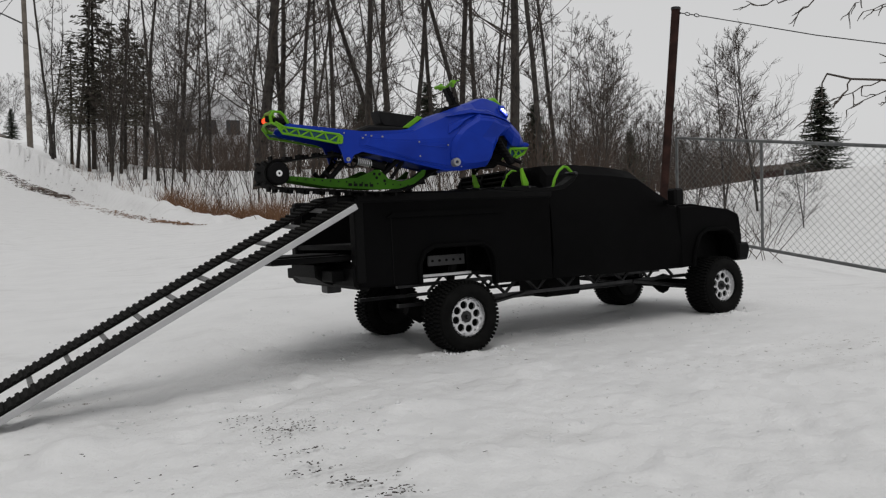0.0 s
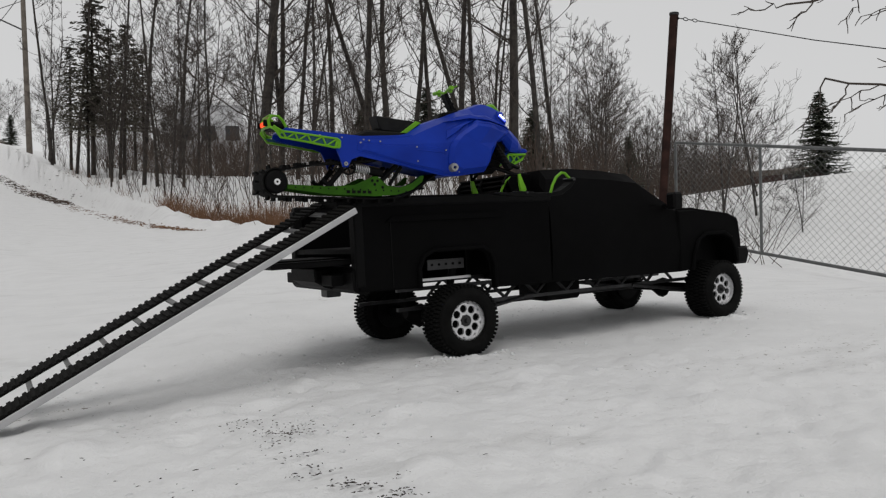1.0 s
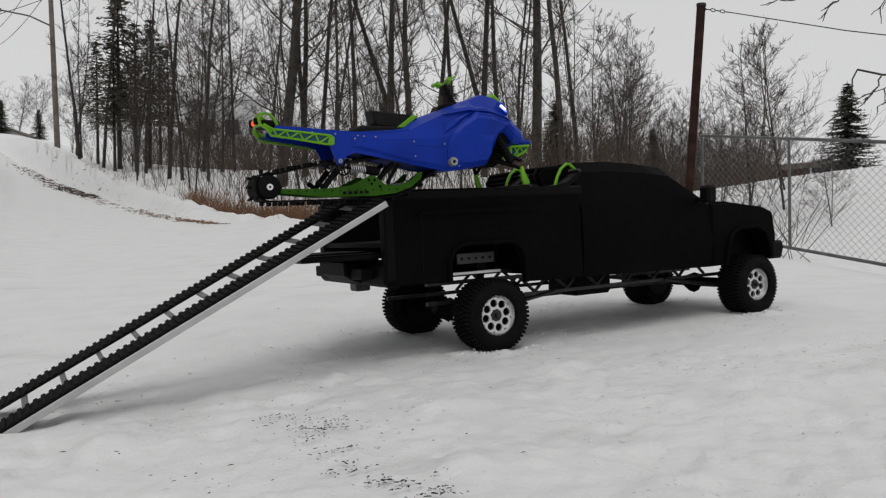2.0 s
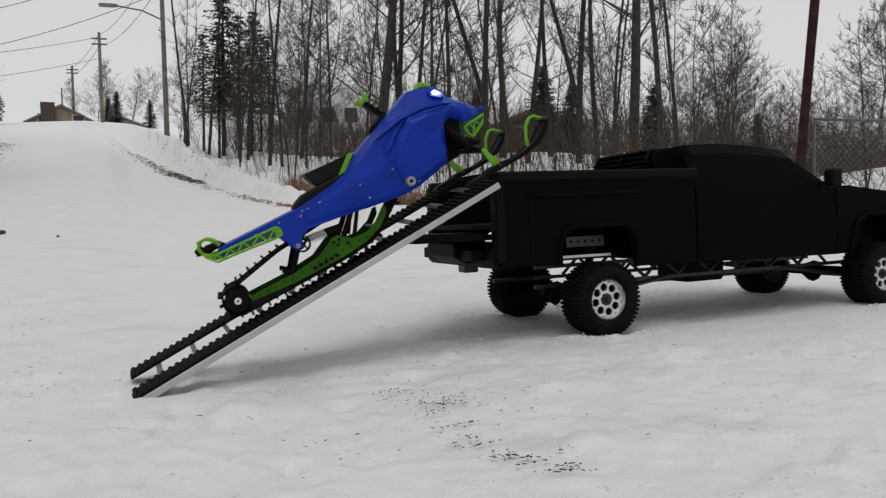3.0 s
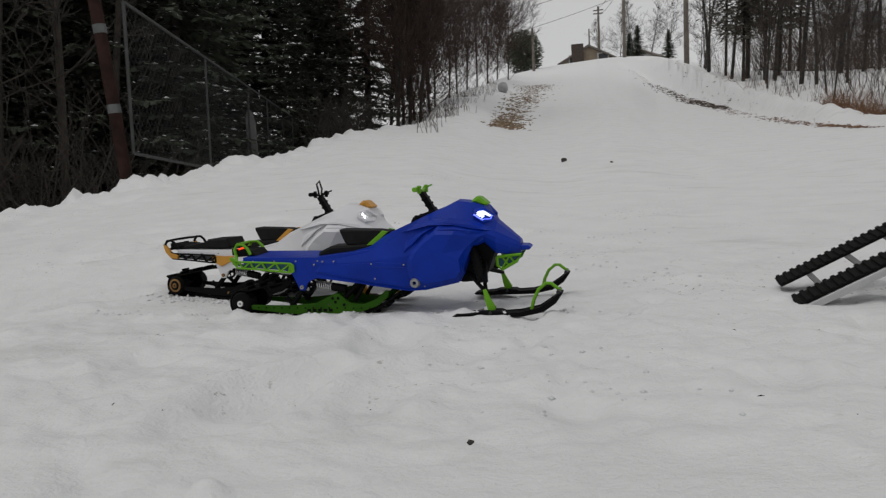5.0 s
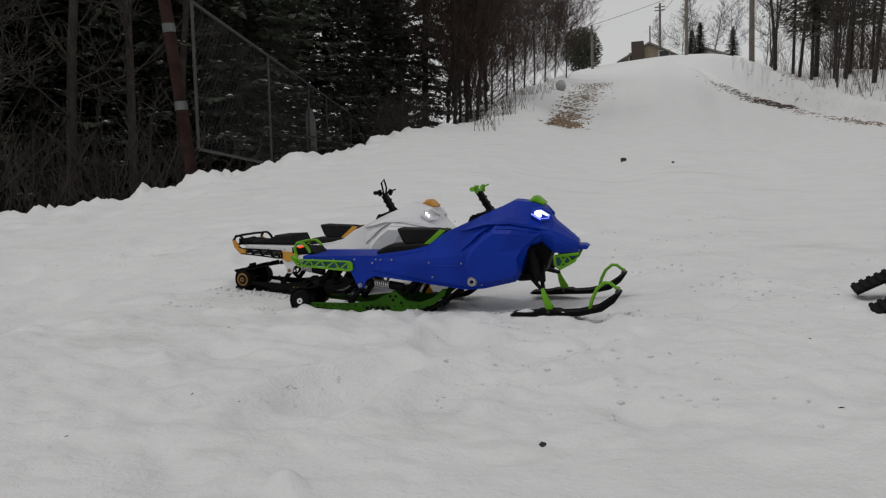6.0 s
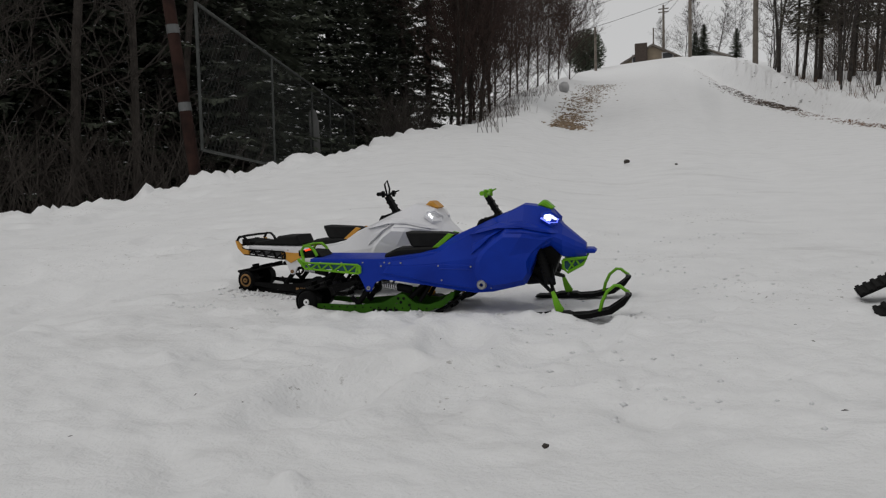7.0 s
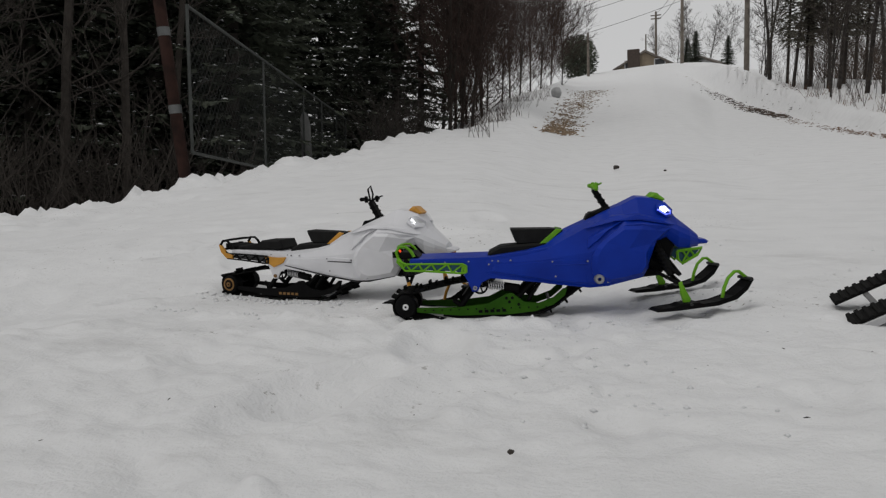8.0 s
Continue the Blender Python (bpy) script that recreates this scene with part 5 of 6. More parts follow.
def conifer(seed, height, radius, snow=0.0, mat=None, ragged=0.35, dense=1.0, clear=0.06, fine=1.0):
    """A spruce: trunk, drooping boughs of small needle sprays, and snow lying on some."""
    rnd = random.Random(seed)
    t = thing("spruce_tree", "dark green spruce with ragged drooping boughs", "tree", "spruces")
    V, F = [], []
    limb(V, F, [Vector((0, 0, -0.3)), Vector((0, 0, height * 0.5)), Vector((0, 0, height))], [height * 0.013, height * 0.009, 0.01], 6)
    raw_part("trunk", V, F, DARKBARK, t)
    V, F, SV, SF = [], [], [], []
    z = height * clear
    while z < height * 0.985:
        f = (1 - z / height) / (1 - clear)
        n = rnd.randint(8, 11)
        for k in range(n):
            a = rnd.uniform(0, 2 * math.pi)
            ln = radius * (f ** 0.8) * rnd.uniform(1 - ragged, 1.1) + 0.05
            out = Vector((math.cos(a), math.sin(a), 0))
            side = Vector((-math.sin(a), math.cos(a), 0))
            sprays = max(4, int(ln / height * 125 * dense))
            for j in range(sprays):
                g = (j + rnd.random()) / sprays
                droop = -0.30 * ln * g + 0.18 * ln * g * g
                c = Vector((0, 0, z)) + out * ln * g + Vector((0, 0, droop))
                sg = rnd.choice((-1, 1))
                d = (out * rnd.uniform(0.3, 1.0) + side * sg * rnd.uniform(0.2, 1.0) + Vector((0, 0, rnd.uniform(-0.5, 0.15)))).normalized()
                l2 = fine * height * rnd.uniform(0.018, 0.044) * (1.25 - 0.5 * g)
                w = d.cross(Vector((rnd.uniform(-.4, .4), rnd.uniform(-.4, .4), 1))).normalized() * l2 * 0.24
                b = len(V)
                tip = c + d * l2
                V += [tuple(c - w * 0.4), tuple(c + d * l2 * 0.5 - w), tuple(tip), tuple(c + d * l2 * 0.5 + w), tuple(c + w * 0.4)]
                F.append((b, b + 1, b + 2, b + 3, b + 4))
                if rnd.random() < snow:
                    s = l2 * rnd.uniform(0.10, 0.42)
                    cc = c + Vector((0, 0, 0.01)) + d * l2 * 0.4
                    b = len(SV)
                    SV += [tuple(cc + Vector(q) * s) for q in ((1, 0, 0), (0.2, 0.8, 0.05), (-0.8, 0.4, 0), (-0.6, -0.7, 0), (0.3, -0.9, -0.03), (0, 0, 0.35))]
                    SF += [(b + i, b + (i + 1) % 5, b + 5) for i in range(5)]
        z += height * rnd.uniform(0.018, 0.030)
    raw_part("crown", V, F, mat or NEEDLE, t, label="needle boughs")
    if SV:
        raw_part("snow_load", SV, SF, SNOWCLUMP, t, kind="stuff", label="snow lying on the boughs")
    return t


def stand(ob, az, r, turn=0.0, scale=1.0, lean=0.0, sink=0.0, first=False):
    """Sets a copy of a thing on the land, plumb, at an azimuth and distance."""
    p = place(az, r) - Vector((0, 0, sink))
    m = Matrix.Translation(p) @ UPRIGHT @ pose(0, 0, 0, 0, lean, 0) @ pose(0, 0, 0, 0, 0, turn)
    if first:
        ob.matrix_basis = m
        new_ob = ob
    else:
        new_ob = copy_thing(ob, m)
    new_ob.scale = (scale, scale, scale)
    return new_ob


TREES = [bare_tree(1, 8.5, 0.080, 0.22, 0.34, 26), bare_tree(2, 9.0, 0.070, 0.18, 0.30, 20, True), bare_tree(3, 8.0, 0.055, 0.16, 0.24, 22), bare_tree(4, 7.0, 0.04, 0.14, 0.22, 18),
         bare_tree(5, 9.5, 0.115, 0.14, 0.42, 40), bare_tree(6, 6.0, 0.03, 0.15, 0.28, 20, True), bare_tree(7, 5.0, 0.035, 0.08, 0.50, 30, True), bare_tree(8, 8.0, 0.055, 0.06, 0.22, 30, False, DARKBARK), bare_tree(9, 6.0, 0.045, 0.03, 0.55, 54, True, REDTWIG, 0.9), bare_tree(10, 5.0, 0.035, 0.04, 0.60, 48, True, REDTWIG, 0.25)]
used = set()
rt = random.Random(77)


def crest(az):
    return float(np.interp(az, LA[:, 0], LA[:, 2]))


def tree(k, az, r, scale=1.0, lean=0.0):
    stand(TREES[k], az, r, rt.uniform(0, 360), scale, lean, 0.0, k not in used)
    used.add(k)


# the trunks that stand out, az then distance
for k, az, r, sc, lean in ((4, -16.6, 14, 1.0, 1.0), (0, -36.2, 12.5, 1.15, -1.5), (2, -38.3, 12.0, 1.0, -9), (1, -18.4, 15, 0.95, 0), (2, -19.6, 15.5, 1.0, 1), (2, -22.3, 15, 1.0, 0),
                           (1, -25.2, 15, 1.05, 1), (0, -26.4, 15, 0.95, 0), (2, -28.3, 14, 1.0, 2), (2, -30.1, 15, 1.0, 0), (1, -32.2, 14, 1.0, 3), (2, -33.6, 14, 1.0, -2), (5, -34.6, 13, 1.1, 4), (3, -39.6, 13, 1.0, -3),
                           (2, -8.6, 19, 1.0, 0), (3, -9.6, 18, 1.0, 1), (3, -4.2, 24, 1.3, 0), (3, -2.8, 26, 1.3, 0), (2, -11.0, 20, 1.0, 0), (3, -7.0, 22, 1.2, -2), (3, -13.3, 19, 1.0, 0), (5, -20.7, 14, 1.2, 2)):
    tree(k, az, r, sc, lean)
for i in range(38):
    az = rt.uniform(-45, -1.2)
    tree(rt.choice((3, 5, 5, 6, 6)), az, rt.uniform(17, 36), rt.uniform(0.55, 1.0), rt.uniform(-3, 3))
for i in range(14):
    az = rt.uniform(-17, -5.5) if i < 7 else rt.uniform(-33, -17)
    tree(rt.choice((3, 5, 5)), az, crest(az) * rt.uniform(1.3, 1.9), rt.uniform(0.4, 0.8), rt.uniform(-4, 4))
for i in range(18):
    tree(rt.choice((5, 6, 6)), rt.uniform(-53, -40), rt.uniform(19, 36), rt.uniform(0.35, 0.62), rt.uniform(-3, 3))
for az, r, sc in ((-49.5, 10.5, 0.30), (-51.4, 9.6, 0.50), (-53.6, 10.5, 0.50), (-46.0, 11.5, 0.36), (-56.5, 9.6, 0.22), (-43.0, 12.5, 0.40)):
    tree(6, az, r, sc)
for az, r, sc in ((3.2, 100, 1.5), (2.2, 95, 1.6), (1.0, 100, 1.5), (4.6, 105, 1.2), (-0.2, 90, 1.4)):
    tree(6, az, r, sc)
# round bushy trees by the top of the road
for az, r, sc in ((19.6, 13.5, 0.85), (18.8, 12.5, 0.7), (20.6, 12.5, 0.8), (17.8, 15, 0.75), (11.6, 34, 0.95), (13.2, 30, 1.0), (14.8, 26, 1.0), (12.4, 40, 1.1), (16.2, 22, 0.85), (17.4, 19, 0.8), (19.0, 16, 0.7), (14.0, 33, 1.2), (15.6, 28, 1.1), (18.2, 22, 0.9), (20.0, 15, 0.8), (21.0, 17, 0.9)):
    tree(8 if r < 18 else 9, az, r, sc)

SPR = [conifer(11, 4.5, 1.35, 0.0, None, 0.35, 1.7), conifer(12, 8.0, 1.9, 0.06, None, 0.75, 2.8, 0.06, 0.5), conifer(13, 8.5, 2.2, 0.07, None, 0.85, 2.8, 0.06, 0.5), conifer(14, 4.7, 1.75, 0.004, None, 0.4, 2.2), conifer(15, 5.9, 1.6, 0.0, PINE, 0.75, 0.75, 0.27, 0.85), conifer(16, 4.6, 1.2, 0.0, PINE, 0.9, 0.6, 0.34, 0.85)]
stand(SPR[0], 2.0, 85, 20, 0.8, 0, 0, True)
stand(SPR[4], -5.3, 25, 20, 1.0, 0, 0, True)
stand(SPR[5], -7.3, 24, 20, 1.0, 1, 0, True)
stand(SPR[3], -57.3, 45, 60, 1.0, 0, 0, True)
for az, r, k, sc in ((-62.4, 40, 0, 0.75), (-65, 36, 0, 0.8), (-6.4, 23, 5, 0.95), (-8.6, 25, 5, 0.85), (-3.9, 27, 5, 0.9), (-5.0, 23, 5, 0.8), (-8.0, 28, 5, 1.0), (-0.2, 85, 0, 0.7), (2.6, 88, 3, 0.6), (-29.4, 22, 3, 0.55), (-31.5, 24, 0, 0.5), (-37.5, 26, 3, 0.55), (-44.6, 22, 0, 0.38), (-24.3, 26, 3, 0.5)):
    stand(SPR[k], az, r, rt.uniform(0, 360), sc)
first = {1: True, 2: True}
for i in range(46):
    az = 22.6 + 47 * (i + rt.random()) / 46
    near = 8.6 + (0 if az > 37.5 else min(10.5, (37.5 - az) * 1.0) if az > 28 else 10.5 - (28 - az) * 0.75)
    k = 1 + i % 2
    stand(SPR[k], az, near + rt.uniform(0.3, 5.0), rt.uniform(0, 360), rt.uniform(0.8, 1.15), rt.uniform(-2, 2), 0.2, first[k])
    first[k] = False
for i in range(9):
    tree(7, rt.uniform(41, 68), rt.uniform(6.8, 9.0), rt.uniform(0.8, 1.1), rt.uniform(-3, 3))


def stems(name, label, category, mat, spots, height, radius, per, lean=0.5):
    """Uncountable thin stems: brush, dry grass."""
    rnd = random.Random(len(spots) + per)
    V, F = [], []
    for x, y, s in spots:
        z = land(x, y) - 0.02
        for _ in range(per):
            h = height * s * rnd.uniform(0.45, 1.0)
            p = Vector((x + rnd.gauss(0, 0.1 * s), y + rnd.gauss(0, 0.1 * s), z))
            d = Vector((rnd.uniform(-lean, lean), rnd.uniform(-lean, lean), 1)).normalized()
            q = p + d * h * 0.5
            e = q + (d + Vector((rnd.uniform(-.5, .5), rnd.uniform(-.5, .5), rnd.uniform(-.3, .2)))).normalized() * h * 0.5
            limb(V, F, [p, q, e], [radius, radius * 0.75, radius * 0.35], 3)
            if height > 0.5:
                for _ in range(3):
                    g = rnd.uniform(0.2, 0.9)
                    o = q.lerp(e, g)
                    limb(V, F, [o, o + (d + Vector((rnd.uniform(-.9, .9), rnd.uniform(-.9, .9), 0.2))).normalized() * h * rnd.uniform(0.15, 0.4)], [radius * 0.6, radius * 0.3], 3)
    me = bpy.data.meshes.new(name)
    me.from_pydata(V, [], F)
    me.materials.append(mat)
    return tagged(new(name, me), label, category, kind="stuff")


def scatter(n, az0, az1, r_of, seed, s0=0.6, s1=1.0):
    rnd = random.Random(seed)
    out = []
    for _ in range(n):
        az = rnd.uniform(az0, az1)
        p = place(az, r_of(az, rnd))
        out.append((p.x, p.y, rnd.uniform(s0, s1)))
    return out


stems("brush", "tangle of bare brown brush under the trees", "brush", BRUSHM, scatter(330, -44, -2, lambda a, q: crest(a) * q.uniform(1.15, 2.4), 3, 0.5, 1.3), 1.25, 0.0055, 4, 0.38)
stems("brush", "bare brown brush below the fence", "brush", BRUSHM, scatter(60, -55, -42, lambda a, q: q.uniform(7.2, 15), 4), 1.0, 0.004, 4, 0.9)
stems("brush", "distant bare brown thicket", "brush", BRUSHM, scatter(760, -53, -6, lambda a, q: q.uniform(26, 44), 14), 2.7, 0.010, 5, 0.7)
stems("dry_grass", "reddish-brown dry grass behind the snow bank", "grass", DRYGRASS, scatter(330, -21, -10, lambda a, q: crest(a) * q.uniform(1.03, 1.3), 5, 0.25, 1.2), 0.40, 0.0030, 8, 0.7)
stems("dry_grass", "sparse dry grass among the saplings", "grass", DRYGRASS, scatter(120, -40, -4, lambda a, q: crest(a) * q.uniform(1.03, 1.6), 15, 0.25, 1.0), 0.42, 0.0030, 6, 0.7)
stems("shrub", "thin bare stems poking out of the snow slope", "shrub", BRUSHM, scatter(95, 12.6, 18.5, lambda a, q: crest(a) * q.uniform(0.70, 1.15), 6), 0.42, 0.0035, 4, 0.5)
stems("thicket", "dark tangle of dead twigs under the spruces", "brush", DARKBARK, scatter(400, 22.6, 68, lambda a, q: crest(a) + q.uniform(2.6, 5.5) + (9.0 if 26.5 < a < 39.5 else 0), 7), 1.5, 0.006, 5, 0.7)


def litter(name, label, mat, spots, size, seed):
    rnd = random.Random(seed)
    V, F = [], []
    for x, y in spots:
        z = land(x, y) + 0.004 + (near_bump(x, y) if math.hypot(x, y) < 30 else 0)
        a = rnd.uniform(0, 6.28)
        l, w = size * rnd.uniform(0.3, 1.0) ** 2 * 1.9, size * rnd.uniform(0.15, 0.6)
        c, s = math.cos(a), math.sin(a)
        h = size * rnd.uniform(0.2, 0.7)
        b = len(V)
        for u, v, q in ((-l, -w, 0), (l, -w, 0.3 * h), (l, w, 0.3 * h), (-l, w, 0), (0, 0, h)):
            V.append((x + u * c - v * s, y + u * s + v * c, z + q))
        F += [(b, b + 1, b + 4), (b + 1, b + 2, b + 4), (b + 2, b + 3, b + 4), (b + 3, b, b + 4)]
    me = bpy.data.meshes.new(name)
    me.from_pydata(V, [], F)
    me.materials.append(mat)
    return tagged(new(name, me), label, "litter", kind="stuff")


def strip(n, ends, width, seed):
    """Spots along a line of (azimuth, distance) places."""
    rnd = random.Random(seed)
    pts = [place(*e) for e in ends]
    out = []
    for _ in range(n):
        q = rnd.random() * (len(pts) - 1)
        i = int(q)
        p = pts[i].lerp(pts[i + 1], q - i)
        k = width * (p - Vector((EYE0[0], EYE0[1], 0))).length
        if noise.noise(Vector((p.x * 1.7, p.y * 1.7, seed))) < -0.25:
            continue
        out.append((p.x + rnd.gauss(0, k), p.y + rnd.gauss(0, k)))
    return out


litter("straw", "scattered straw and dead leaves at the road's edge", STRAW, strip(2100, [(12.6, 9.4), (12.2, 11), (11.4, 15), (10.6, 20), (9.8, 26), (9.4, 31)], 0.012, 1), 0.030, 8)
litter("straw", "dirt and dead grass along the bank", DRYGRASS, strip(1900, [(2.5, 54), (1.0, 43), (-0.6, 27), (-1.3, 22.6), (-2.6, 19.4), (-5.7, 12.6), (-9.6, 9.1), (-12.2, 8.1)], 0.007, 2), 0.017, 9)
litter("bare_earth", "brown clods of bare earth under the bank", BRUSHM, strip(650, [(1.2, 40), (-0.2, 30), (-1.4, 22.4), (-2.7, 19), (-3.8, 16.5)], 0.008, 12), 0.045, 19)
def dirt_spots():
    rnd = random.Random(21)
    out = []
    for _ in range(34):
        f = rnd.random()
        cx, cy = 0.675 + 0.02 * f + rnd.gauss(0, 0.020), 2.40 - 0.36 * f + rnd.gauss(0, 0.012)
        w = rnd.uniform(0.003, 0.010)
        for _ in range(rnd.randint(2, 16)):
            out.append((cx + rnd.gauss(0, w * 1.8), cy + rnd.gauss(0, w)))
    out += [(rnd.uniform(-0.6, 1.7), rnd.uniform(2.0, 2.6)) for _ in range(40)]
    out += [(rnd.gauss(0.62, 0.12), rnd.gauss(2.28, 0.12)) for _ in range(50)]
    out += [(rnd.uniform(-1, 2.5), rnd.uniform(3.0, 7)) for _ in range(60)]
    return out


def snow_crumbs():
    """Broken crusts and crumbs of snow kicked up on the trodden yard."""
    rnd = random.Random(61)
    V, F = [], []
    spots = []
    for _ in range(70):
        az, rr = rnd.uniform(-60, 20), rnd.uniform(0.6, 1.9)
        cx, cy = EYE0[0] - rr * math.sin(radians(az)), EYE0[1] + rr * math.cos(radians(az))
        spots += [(cx + rnd.gauss(0, 0.05), cy + rnd.gauss(0, 0.03), rnd.uniform(0.0012, 0.0042)) for _ in range(rnd.randint(4, 16))]
    for wx, wy in ((1.084, 2.575), (1.690, 2.575), (1.084, 2.925), (1.690, 2.925)):
        spots += [(wx + rnd.gauss(0, 0.045), wy + rnd.gauss(0, 0.014), rnd.uniform(0.002, 0.007)) for _ in range(22)]
    spots += [(rnd.uniform(-0.62, 0.25), 2.565 + rnd.gauss(0, 0.012), rnd.uniform(0.0012, 0.0045)) for _ in range(150)]
    spots += [(rnd.uniform(-0.66, -0.30), 2.70 + rnd.gauss(0, 0.012), rnd.uniform(0.002, 0.007)) for _ in range(120)]
    ray_down = GROUND.data
    hits = BVHTree.FromPolygons([v.co for v in ray_down.vertices], [tuple(q.vertices) for q in ray_down.polygons])
    for x, y, size in spots:
        hit = hits.ray_cast(Vector((x, y, 2.0)), Vector((0, 0, -1)))[0]
        if hit is None:
            continue
        b = len(V)
        for d in ((1, 0, 0), (0, 1, 0), (-1, 0, 0), (0, -1, 0), (0, 0, 0.8), (0, 0, -0.6)):
            V.append(tuple(hit + Vector(d) * size * rnd.uniform(0.5, 1.2)))
        F += [(b + i, b + (i + 1) % 4, b + 4) for i in range(4)] + [(b + (i + 1) % 4, b + i, b + 5) for i in range(4)]
    me = bpy.data.meshes.new("snow_crumbs")
    me.from_pydata(V, [], F)
    me.materials.append(SNOWCLUMP)
    me.polygons.foreach_set("use_smooth", [True] * len(me.polygons))
    return tagged(new("snow_crumbs", me), "loose crumbs of crusted snow on the yard", "snow", kind="stuff")


snow_crumbs()
litter("road_dirt", "dark crumbs of frozen dirt on the snow", DARKBARK, dirt_spots(), 0.0016, 10)


def clod(x, y, s, seed):
    rnd = random.Random(seed)
    bm = bmesh.new()
    bmesh.ops.create_icosphere(bm, subdivisions=2, radius=s)
    for v in bm.verts:
        v.co *= 1 + rnd.uniform(-0.25, 0.25)
        v.co.z *= 0.7
    ob = part("clod", bm, DARKBARK, None)
    ob.location = (x, y, land(x, y) + s * 0.35 + near_bump(x, y))
    return tagged(ob, "small dark clod of dirt lying on the snow", "clod", "clods")


clod(place(8.6, 5.1).x, place(8.6, 5.1).y, 0.020, 1)
clod(place(5.2, 4.6).x, place(5.2, 4.6).y, 0.009, 2)
clod(0.131, 2.07, 0.0022, 3)
rk = place(12.1, 22)
bm = bmesh.new()
bmesh.ops.create_icosphere(bm, subdivisions=2, radius=0.16)
for v in bm.verts:
    v.co *= 1 + 0.2 * noise.noise(v.co * 9)
snowball = part("snow_lump", bm, simple("grey_snow", (0.3, 0.3, 0.3), (0.45, 0.45, 0.45), 9, 0.8), None, "", 50)
snowball.location = rk + Vector((0, 0, 0.14))
tagged(snowball, "grey frozen lump of snow on the bank", "snow lump")


# ---- fences and poles ----
def wires(bm, a, b, h0, h1, cell, r):
    """Chain link between two uprights: zigzag wires both ways."""
    d = b - a
    L = Vector((d.x, d.y, 0)).length
    u = d / L
    n = int((L + h1 - h0) / cell)
    for sgn in (1, -1):
        for k in range(n):
            s0 = k * cell - (h1 - h0) if sgn > 0 else k * cell
            p0 = (s0, h0)
            p1 = (s0 + sgn * (h1 - h0), h1)
            pts = []
            for (x, z), (x2, z2) in ((p0, p1),):
                t0, t1 = 0.0, 1.0
                dx = x2 - x
                lo, hi = sorted(((0 - x) / dx, (L - x) / dx))
                t0, t1 = max(t0, lo), min(t1, hi)
                if t1 - t0 > 0.02:
                    pts = [(x + dx * t, z + (z2 - z) * t) for t in (t0, t1)]
            if pts:
                off = Vector((-u.y, u.x, 0)) * (0.003 * sgn)
                tube(bm, [a + u * x + Vector((0, 0, z)) + off for x, z in pts], r, 3, False)


# darker version of the galvanised steel, for the gate by the spruces
DARKGALV = simple("dark_galvanised_steel", (0.034, 0.038, 0.035), (0.066, 0.070, 0.066), 14, 0.7, 0.1, 0.2, 0.001)


def gate_fence(label, a, b, height, posts, r, cell, wire, steel=GALV):
    t = thing("chain_link_gate", label, "fence")
    up = Vector((PLUMB.x, PLUMB.y, 1)) * height
    bm = bmesh.new()
    tube(bm, [a, a + up], r, 8)
    part("end_post", bm, steel, t, "", 40)
    bm = bmesh.new()
    tube(bm, [b, b + up], r, 8)
    part("end_post", bm, steel, t, "", 40)
    for f in posts:
        bm = bmesh.new()
        p = a.lerp(b, f)
        tube(bm, [p, p + up], r * 0.9, 8)
        part("post", bm, steel, t, "", 40)
    for f in (0, 1):
        bm = bmesh.new()
        tube(bm, [a + up * f, b + up * f], r, 8)
        part("rail", bm, steel, t, "", 40)
    bm = bmesh.new()
    wires(bm, a + Vector((up.x * 0.5, 0, 0)), b + Vector((up.x * 0.5, 0, 0)), 0.0, height, cell, wire)
    tagged(part("wire_mesh", bm, steel, t), kind="stuff")
    return t


def polar(az, r, tan):
    ex, ey, ez = (0.463, 1.58, 0.20) if az < -20 else (0.25, 1.62, 0.176)
    return Vector((ex - r * math.sin(radians(az)), ey + r * math.cos(radians(az)), ez + tan * r))


ga, gb = polar(-47.6, 7.0, -0.022), polar(-66, 5.65, -0.097)
gate_fence("grey galvanised chain-link gate beyond the truck", ga, gb, 0.86, (0.36, 0.78), 0.013, 0.058, 0.0013)
la, lb = polar(39.2, 5.6, 0.0541), polar(28.16, 11.4, 0.002)
gate_fence("open chain-link gate standing among dark spruces", la, lb, 1.02, (0.30, 0.56, 0.72, 0.88), 0.012, 0.075, 0.0011, DARKGALV)


def leaning_board():
    """A grey plank propped on the fence."""
    p = min((la.lerp(lb, k / 200) for k in range(201)), key=lambda q: abs(math.degrees(math.atan2(0.25 - q.x, q.y - 1.62)) - 31.0))
    side = (Vector((0.25, 1.62, p.z)) - p).normalized()
    d = Vector((-side.y, side.x, 0))
    bm = bmesh.new()
    prism(bm, [(-0.058, -0.25), (0.058, -0.25), (0.055, 0.62), (0.025, 0.74), (-0.02, 0.78), (-0.058, 0.70)], -0.009, 0.009, 0.003)
    ob = part("board", bm, simple("weathered_board", (0.10, 0.10, 0.10), (0.16, 0.16, 0.155), 6, 0.85, 0, 0.3, 0.002), None)
    ob.matrix_basis = Matrix.Translation(p + side * 0.12) @ Matrix(((d.x, -side.x, 0.02, 0), (d.y, -side.y, 0.02, 0), (0, 0, 1, 0), (0, 0, 0, 1)))
    return tagged(ob, "weathered grey board propped against the gate", "board")


leaning_board()


